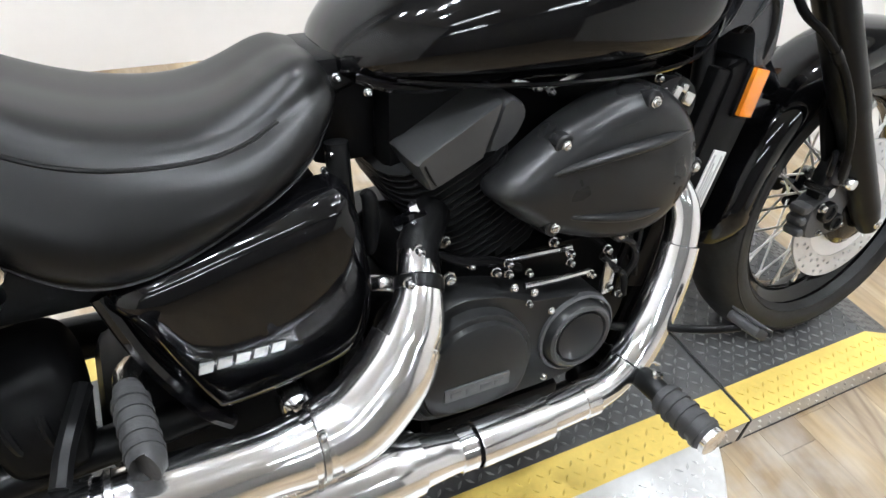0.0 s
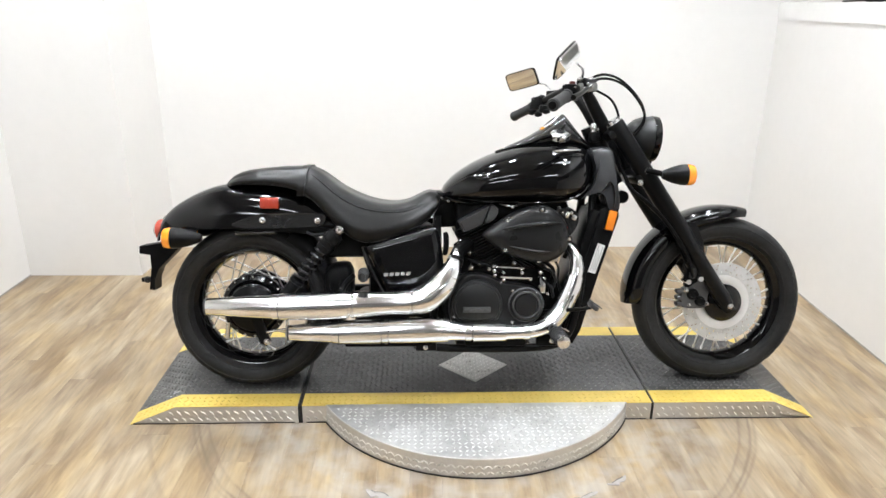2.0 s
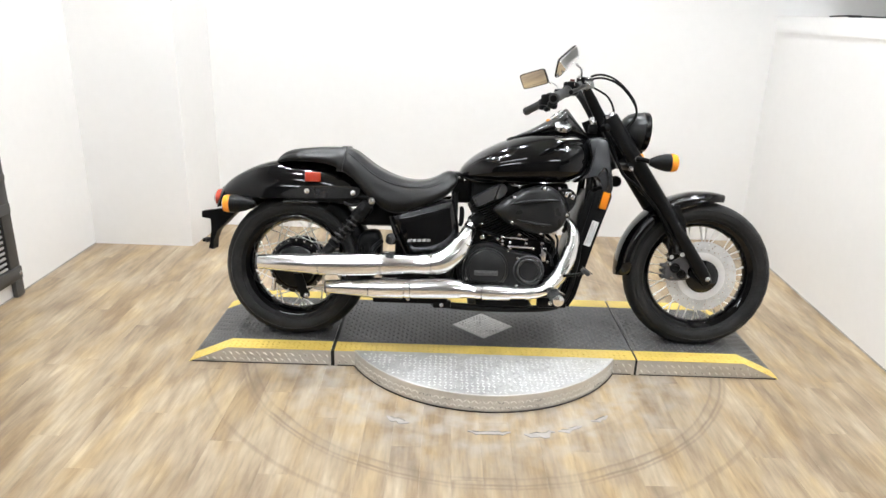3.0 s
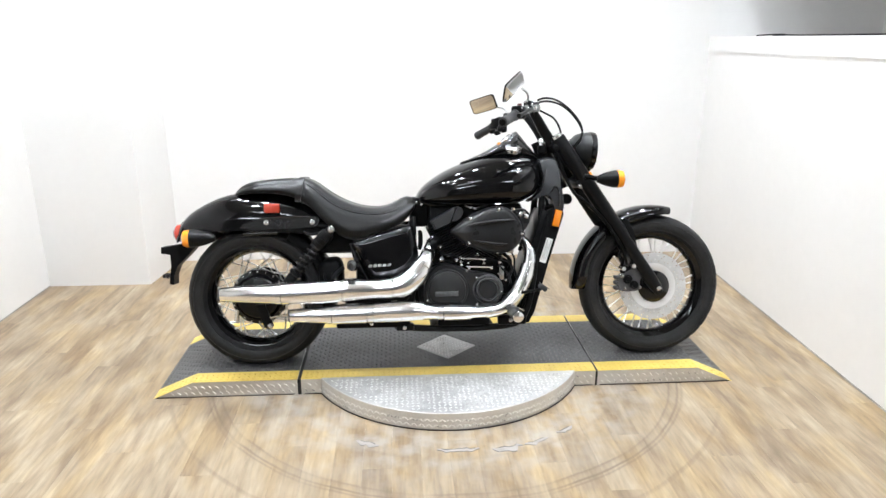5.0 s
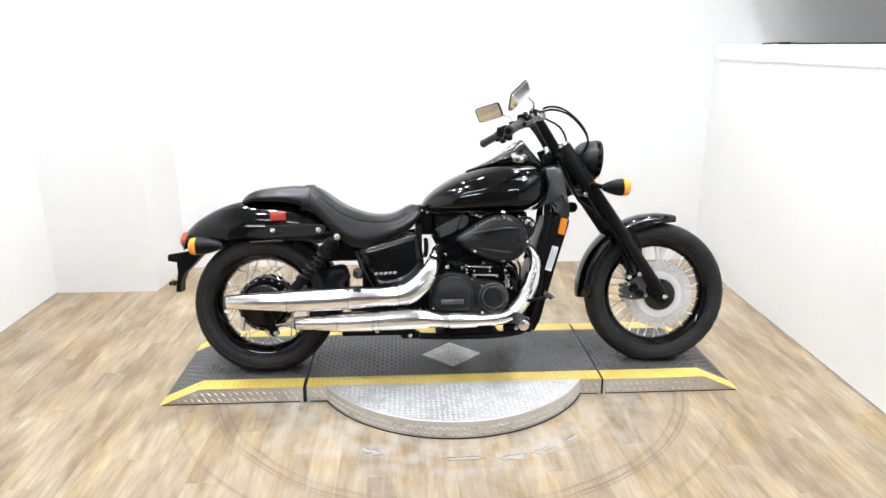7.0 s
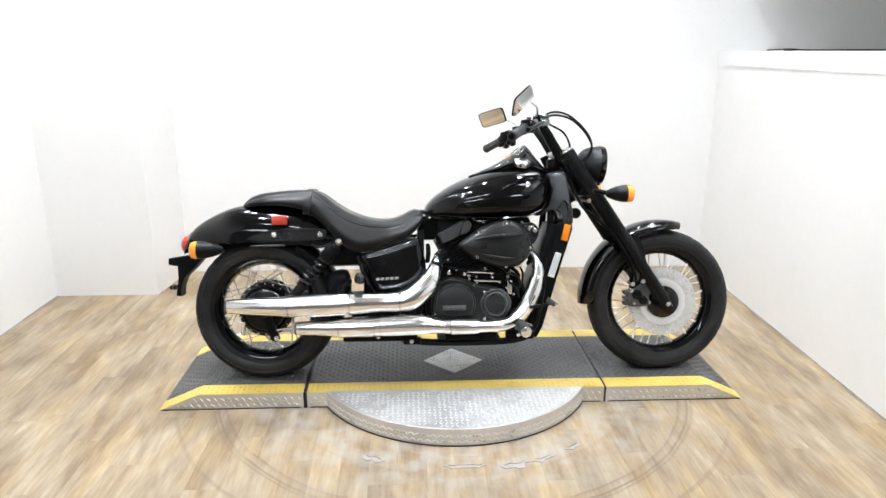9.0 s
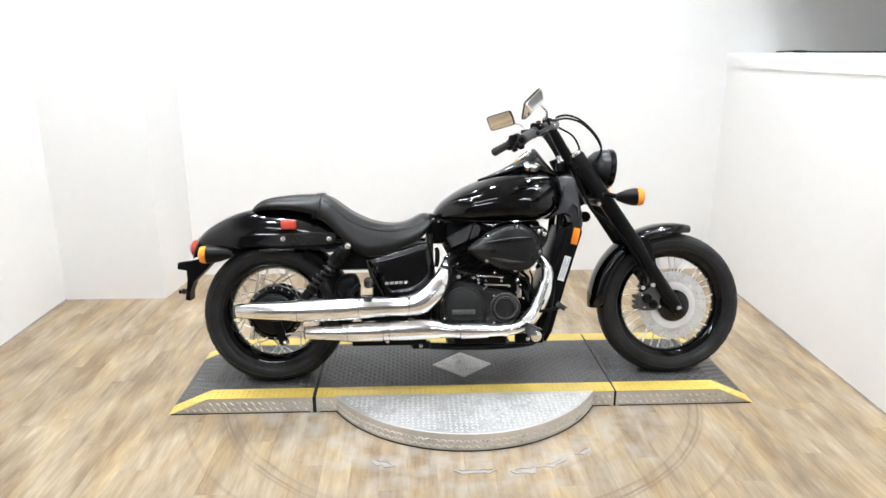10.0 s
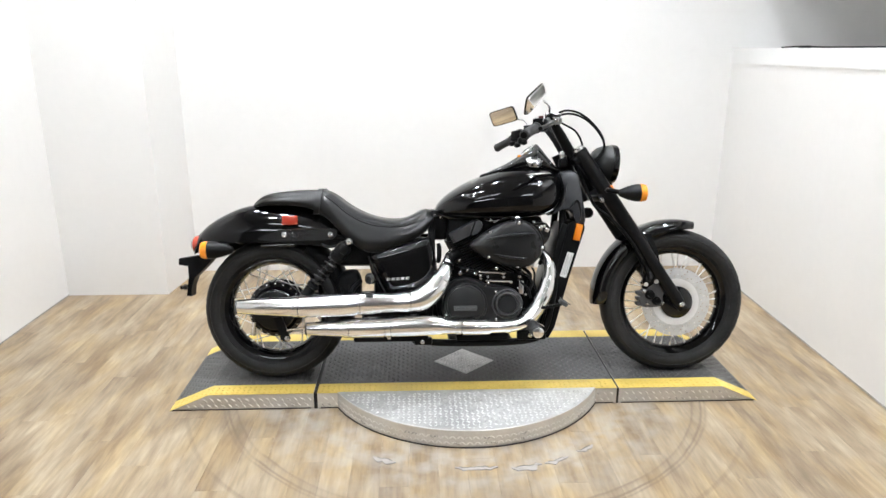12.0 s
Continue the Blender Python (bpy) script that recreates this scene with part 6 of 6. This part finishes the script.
hl = part("headlamp", lathe([(0.0, -0.105), (0.022, -0.103), (0.045, -0.093), (0.062, -0.075), (0.072, -0.050), (0.0765, -0.020), (0.0770, 0.0), (0.0745, 0.006), (0.072, 0.0)], (0.565, 0, 0.857), "x", 40, turn=tilt), M_CASE, bike, "satin black bullet headlamp shell", 60)
part("lens", lathe([(0.0, 0.012), (0.03, 0.010), (0.055, 0.005), (0.071, -0.002), (0.070, -0.02), (0, -0.02)], (0.565, 0, 0.857), "x", 40, turn=tilt), M_CLEAR, hl, "clear headlamp lens")
part("rim", lathe([(0.0715, 0.004), (0.0765, 0.005), (0.0785, -0.002), (0.0785, -0.016), (0.0765, -0.018)], (0.565, 0, 0.857), "x", 40, turn=tilt), M_BLACK, hl, "black lamp rim")
part("bracket", tube([(0.47, 0, 0.80), (0.53, 0, 0.79), (0.56, 0, 0.785)], 0.014, 10), M_SATIN, hl)

# handlebar
hb = [(0.372, 0.045, 0.895), (0.345, 0.052, 0.945), (0.308, 0.075, 1.005), (0.282, 0.115, 1.028), (0.258, 0.18, 1.020), (0.228, 0.25, 1.002), (0.195, 0.30, 0.983), (0.136, 0.395, 0.950)]
for s in (-1, 1):
    bar = part("handlebar", tube([(x, s * y, z, 0.0135) for x, y, z in hb], 0.0135, 14), M_SATIN, bike, "satin black handlebar half")
    part("riser", tube([(0.388, s * 0.045, 0.880, 0.024), (0.352, s * 0.048, 0.940, 0.0215), (0.327, s * 0.060, 0.980, 0.020), (0.307, s * 0.076, 1.006, 0.0175), (0.300, s * 0.084, 1.012, 0.014)], 0.02, 16), M_SATIN, bar, "black handlebar riser")
    a, b = Vector((0.192, s * 0.305, 0.981)), Vector((0.131, s * 0.403, 0.947))
    at = lambda t: a.lerp(b, t)
    part("grip", tube([(*at(0), 0.0205), (*at(0.06), 0.0205), (*at(0.08), 0.0172), (*at(0.9), 0.0178), (*at(0.93), 0.0195), (*at(1.0), 0.0182), (*at(1.01), 0.011)], 0.017, 20, 1), M_GRIP, bar, "black ribbed rubber grip", 30)
    d = (b - a).normalized()
    part("grip_end", tube([(*(b + d * 0.0005), 0.0125), (*(b + d * 0.003), 0.012), (*(b + d * 0.004), 0.008)], 0.01, 16, 1), M_ENGINE, bar, "black grip end plug")
    bm = boxm((-0.028, -0.022, -0.024), (0.028, 0.022, 0.024), 0.009)
    bm.transform(pose(0.211, s * 0.275, 0.993, 0, 0, -s * 58))
    sw = part("switch_housing", bm, M_PLASTIC, bar, "black switch housing")
    bm = boxm((-0.034, -0.016, -0.014), (0.030, 0.016, 0.016), 0.005)
    bm.transform(pose(0.262, s * 0.235, 1.022, 0, 0, -s * 58))
    part("reservoir" if s < 0 else "clutch_bracket", bm, M_SATIN, bar, "black lever bracket")
    part("lever", tube([(0.262, s * 0.25, 1.006, 0.008), (0.248, s * 0.30, 0.999, 0.007), (0.222, s * 0.36, 0.985, 0.0065), (0.185, s * 0.425, 0.968, 0.008)], 0.007, 10), M_SATIN, bar, "black hand lever")
    # mirrors
    mr = part("mirror", tube([(0.250, s * 0.245, 1.035), (0.246, s * 0.270, 1.052), (0.236, s * 0.300, 1.064), (0.215, s * 0.328, 1.073)], 0.0045, 10), M_CHROME, bike, "chrome mirror stem with angled head")
    u = Vector((-0.642, 0.753, -0.142) if s > 0 else (0.507, 0.75, 0.46)).normalized()
    v = Vector((-0.350, -0.168, 0.922) if s > 0 else (0.19, -0.32, 0.93))
    v = (v - v.dot(u) * u).normalized()
    n = u.cross(v)
    at = (0.159, 0.362, 1.090) if s > 0 else (0.181, -0.336, 1.079)
    m = Matrix(((n.x, u.x, v.x, at[0]), (n.y, u.y, v.y, at[1]), (n.z, u.z, v.z, at[2]), (0, 0, 0, 1)))
    w, h = 0.075, 0.0345
    e = 0.26 if s > 0 else 0.2
    rr = []
    # the last rings draw together to a ridge along the head
    for dx, sc, hc in ((-0.008, 0.97, 0.97), (-0.006, 1.0, 1.0), (0.003, 0.98, 0.97), (0.013, 0.90, 0.55), (0.021, 0.78, 0.12), (0.022, 0.70, 0.03)):
        ring = []
        for k in range(32):
            t = 2 * math.pi * k / 32
            c, q = math.cos(t), math.sin(t)
            ring.append((dx, sc * w * math.copysign(abs(c) ** e, c), hc * h * math.copysign(abs(q) ** e, q)))
        rr.append(ring)
    bm = loft(rr)
    bm.transform(m)
    part("mirror_shell", bm, M_CHROME, mr, "chrome mirror shell", 28)
    ring = [(-0.0086, 0.955 * w * math.copysign(abs(math.cos(t)) ** e, math.cos(t)), 0.94 * h * math.copysign(abs(math.sin(t)) ** e, math.sin(t))) for t in [2 * math.pi * k / 32 for k in range(32)]]
    bm = loft([ring, [(x + 0.002, y, z) for x, y, z in ring]])
    bm.transform(m)
    part("mirror_glass", bm, M_MIRROR, mr, "mirror glass")
    sq = lambda f, dx: [(dx, f * w * math.copysign(abs(math.cos(t)) ** e, math.cos(t)), (f * h - (1 - f) * 0.03) * math.copysign(abs(math.sin(t)) ** e, math.sin(t))) for t in [2 * math.pi * k / 32 for k in range(32)]]
    bm = loft([sq(0.95, -0.0085), sq(0.955, -0.0100), sq(0.99, -0.0100), sq(1.015, -0.007), sq(1.01, -0.003)], caps=False)
    bm.transform(m)
    part("mirror_rim", bm, M_BLACK, mr, "black mirror rim", 50)
for x, y, z in ((0.222, 0.262, 0.972), (0.240, 0.245, 0.985), (0.205, 0.285, 0.966), (0.262, -0.262, 1.018), (0.240, -0.262, 1.034)):
    part("bar_clamp_bolt", bolt(bmesh.new(), (x, y, z), 0.007, 0.014), M_STEEL, bike, "bright clamp bolt")
part("master_cylinder", boxm((0.234, -0.268, 0.996), (0.296, -0.212, 1.025), 0.009), M_RESERVOIR, bike, "grey front brake master cylinder")
part("reservoir_cap", boxm((0.238, -0.266, 1.025), (0.294, -0.212, 1.033), 0.004), M_CASE, bike, "dark reservoir cap")
for x, y, z, q, h in ((0.246, -0.258, 1.031, 0.004, -0.004), (0.286, -0.220, 1.031, 0.004, -0.004)):
    part("cap_screw", bolt(bmesh.new(), (x, y, z), q, h, "z"), M_STEEL, bike, "bright cap screw")
for x, y, z, q in ((0.275, -0.266, 1.012, 0.008), (0.250, -0.268, 1.004, 0.006), (0.228, -0.300, 0.986, 0.005), (0.216, -0.298, 1.006, 0.005), (0.300, -0.11, 1.01, 0.006), (0.336, -0.062, 0.892, 0.006), (0.352, -0.066, 0.888, 0.005)):
    part("control_fitting", bolt(bmesh.new(), (x, y, z), q, 0.010), M_STEEL, bike, "bright control fitting")
for a, b in (((0.262, -0.215, 1.03), (0.292, -0.204, 1.041)), ((0.250, -0.245, 1.016), (0.276, -0.232, 1.026))):
    part("cable_adjuster", tube([(*a, 0.007), (*b, 0.007)], 0.007, 10, 1), M_STEEL, bike, "bright cable adjuster")
for x, y, z in ((0.215, 0.258, 1.012), (0.196, 0.278, 1.004), (0.232, 0.240, 0.962), (0.206, 0.262, 0.952), (0.186, 0.282, 0.960)):
    bm = boxm((-0.011, -0.012, -0.009), (0.011, 0.012, 0.009), 0.004)
    bm.transform(pose(x, y, z, 20, 15, -58))
    part("switch_block", bm, M_SATIN, bike, "small black switch block")
part("ignition_block", boxm((0.330, -0.068, 0.845), (0.362, -0.02, 0.880), 0.006), M_PLASTIC, bike, "black ignition lock block")
part("clutch_perch", boxm((0.205, 0.235, 0.955), (0.248, 0.275, 0.985), 0.008), M_SATIN, bike, "black clutch lever perch")
part("kill_switch", boxm((0.205, -0.285, 1.016), (0.222, -0.268, 1.026), 0.003), M_SWITCH, bike, "small dark red engine stop switch")
for k, pts in enumerate((
    [(0.262, -0.215, 1.03), (0.33, -0.19, 1.055), (0.41, -0.13, 1.040), (0.490, -0.08, 0.975), (0.506, -0.06, 0.915), (0.455, -0.05, 0.85), (0.43, -0.05, 0.78)],
    [(0.235, -0.25, 1.012), (0.33, -0.20, 1.042), (0.42, -0.14, 1.022), (0.494, -0.09, 0.955), (0.499, -0.075, 0.90), (0.44, -0.07, 0.83)],
    [(0.275, -0.13, 1.035), (0.335, -0.10, 1.012), (0.385, -0.09, 0.985), (0.412, -0.085, 0.94), (0.418, -0.08, 0.89)],
)):
    part("control_cable", tube(pts, 0.0042, 8), M_PLASTIC, bike, "black control cable")
part("ignition_switch", lathe([(0, 0.008), (0.010, 0.008), (0.013, 0.003), (0.013, -0.02), (0, -0.02)], (0.345, -0.045, 0.900), "z", 20), M_STEEL, bike, "bright ignition barrel")

# footpegs, pedal, stand
for s in (-1, 1):
    a, b = Vector((0.186, s * 0.235, 0.245)), Vector((0.196, s * 0.352, 0.232))
    at = lambda t: a.lerp(b, t)
    pg = part("footpeg", tube([(*at(0.24), 0.012), (*at(0.26), 0.0195), (*at(0.9), 0.022), (*at(0.94), 0.019)], 0.018, 16, 1), M_GRIP, bike, "black ribbed rubber footpeg", 30)
    for k in range(5):
        p = at(0.30 + 0.13 * k)
        part("peg_rib", tube([(*p, 0.0235), (*(p + (b - a).normalized() * 0.007), 0.0235)], 0.02, 16, 1), M_GRIP, pg)
    part("peg_cap", tube([(*at(0.94), 0.0205), (*at(1.0), 0.0205), (*at(1.02), 0.015)], 0.018, 16, 1), M_CHROME, pg, "chrome peg end")
    part("peg_bracket", tube([(0.205, s * 0.125, 0.205), (0.20, s * 0.18, 0.225), (0.186, s * 0.235, 0.245), (*at(0.26),)], 0.0165, 10), M_SATIN, pg)
    part("pivot_pin", tube([(*at(0.12), 0.0), (*(at(0.12) + Vector((0, 0, 0.001))), 0.007), (*(at(0.12) + Vector((0.002, 0, 0.022))), 0.007), (*(at(0.12) + Vector((0.002, 0, 0.023))), 0.0)], 0.007, 10, 1), M_STEEL, pg)
    rp = part("passenger_peg", tube([(-0.430, s * 0.184, 0.426, 0.011), (-0.429, s * 0.194, 0.426, 0.0145), (-0.424, s * 0.280, 0.426, 0.0160), (-0.424, s * 0.290, 0.426, 0.0140)], 0.016, 16, 2), M_GRIP, bike, "black ribbed rubber passenger peg")
    for k in range(5):
        y = 0.204 + 0.0165 * k
        part("peg_rib", tube([(-0.4285 + 0.001 * k, s * y, 0.426, 0.0172), (-0.4285 + 0.001 * k, s * (y + 0.007), 0.426, 0.0172)], 0.018, 16, 1), M_GRIP, rp)
    part("peg_bracket", tube([(-0.425, s * 0.115, 0.398), (-0.430, s * 0.155, 0.418), (-0.430, s * 0.188, 0.426)], 0.012, 10), M_STEEL, rp)
part("brake_rod", tube([(0.116, -0.195, 0.212), (0.112, -0.195, 0.235), (0.123, -0.2, 0.243), (0.18, -0.2, 0.242), (0.226, -0.2, 0.236), (0.245, -0.2, 0.225)], 0.003, 8), M_STEEL, bike, "thin bright brake rod")
pd = part("brake_pedal", tube([(0.165, -0.14, 0.280), (0.22, -0.195, 0.296), (0.265, -0.245, 0.312), (0.298, -0.272, 0.324)], 0.0062, 10), M_SATIN, bike, "black brake pedal lever")
bm = boxm((-0.015, -0.026, -0.008), (0.015, 0.026, 0.008), 0.006)
bm.transform(pose(0.302, -0.278, 0.330, 0, 35, 0))
part("pedal_pad", bm, M_GRIP, pd, "ribbed rubber pedal pad")
for k in range(5):
    bm = boxm((-0.018 + 0.008 * k, -0.024, 0.007), (-0.0135 + 0.008 * k, 0.024, 0.0105), 0.001)
    bm.transform(pose(0.304, -0.278, 0.330, 0, 35, 0))
    part("pad_rib", bm, M_GRIP, pd)
ks = part("kickstand", tube([(-0.02, 0.13, 0.15), (-0.04, 0.19, 0.095), (-0.07, 0.272, 0.060)], 0.011, 10), M_SATIN, bike, "black side stand, folded out")
part("stand_foot", boxm((-0.10, 0.255, 0.054), (-0.045, 0.295, 0.064), 0.003), M_SATIN, ks)

# ---- floor planks ----
PW, PL = 0.098, 0.82
plank_mesh = {}


def plank(x0, x1, y0, y1):
    key = (round(x1 - x0, 3), round(y1 - y0, 3))
    if key not in plank_mesh:
        w, l = key
        g = 0.00006
        bm = bmesh.new()
        lo = [(g, g, -0.004), (w - g, g, -0.004), (w - g, l - g, -0.004), (g, l - g, -0.004)]
        hi = [(g + 0.00015, g + 0.00015, 0), (w - g - 0.00015, g + 0.00015, 0), (w - g - 0.00015, l - g - 0.00015, 0), (g + 0.00015, l - g - 0.00015, 0)]
        loft([lo, hi], bm=bm)
        me = bpy.data.meshes.new("plank")
        bm.to_mesh(me)
        bm.free()
        me.materials.append(M_WOOD)
        plank_mesh[key] = me
    ob = new("plank", plank_mesh[key])
    ob.location = (x0, y0, 0)
    ob.parent = floor


rng = random.Random(7)
nx = 0
x = X0
while x < X1 - 0.001:
    x1 = min(x + PW, X1)
    off = (0.0, 0.31, 0.62, 0.15, 0.46, 0.77)[nx % 6]
    y = -2.9
    end = Y_JOG if x1 <= X_JOG + 0.02 else Y_BACK
    y1 = y + 0.25 + off
    while y < end - 0.01:
        y1 = min(y1, end)
        if end - y1 < 0.1:
            y1 = end
        plank(x, x1, y, y1)
        y, y1 = y1, y1 + PL
    x, nx = x1, nx + 1
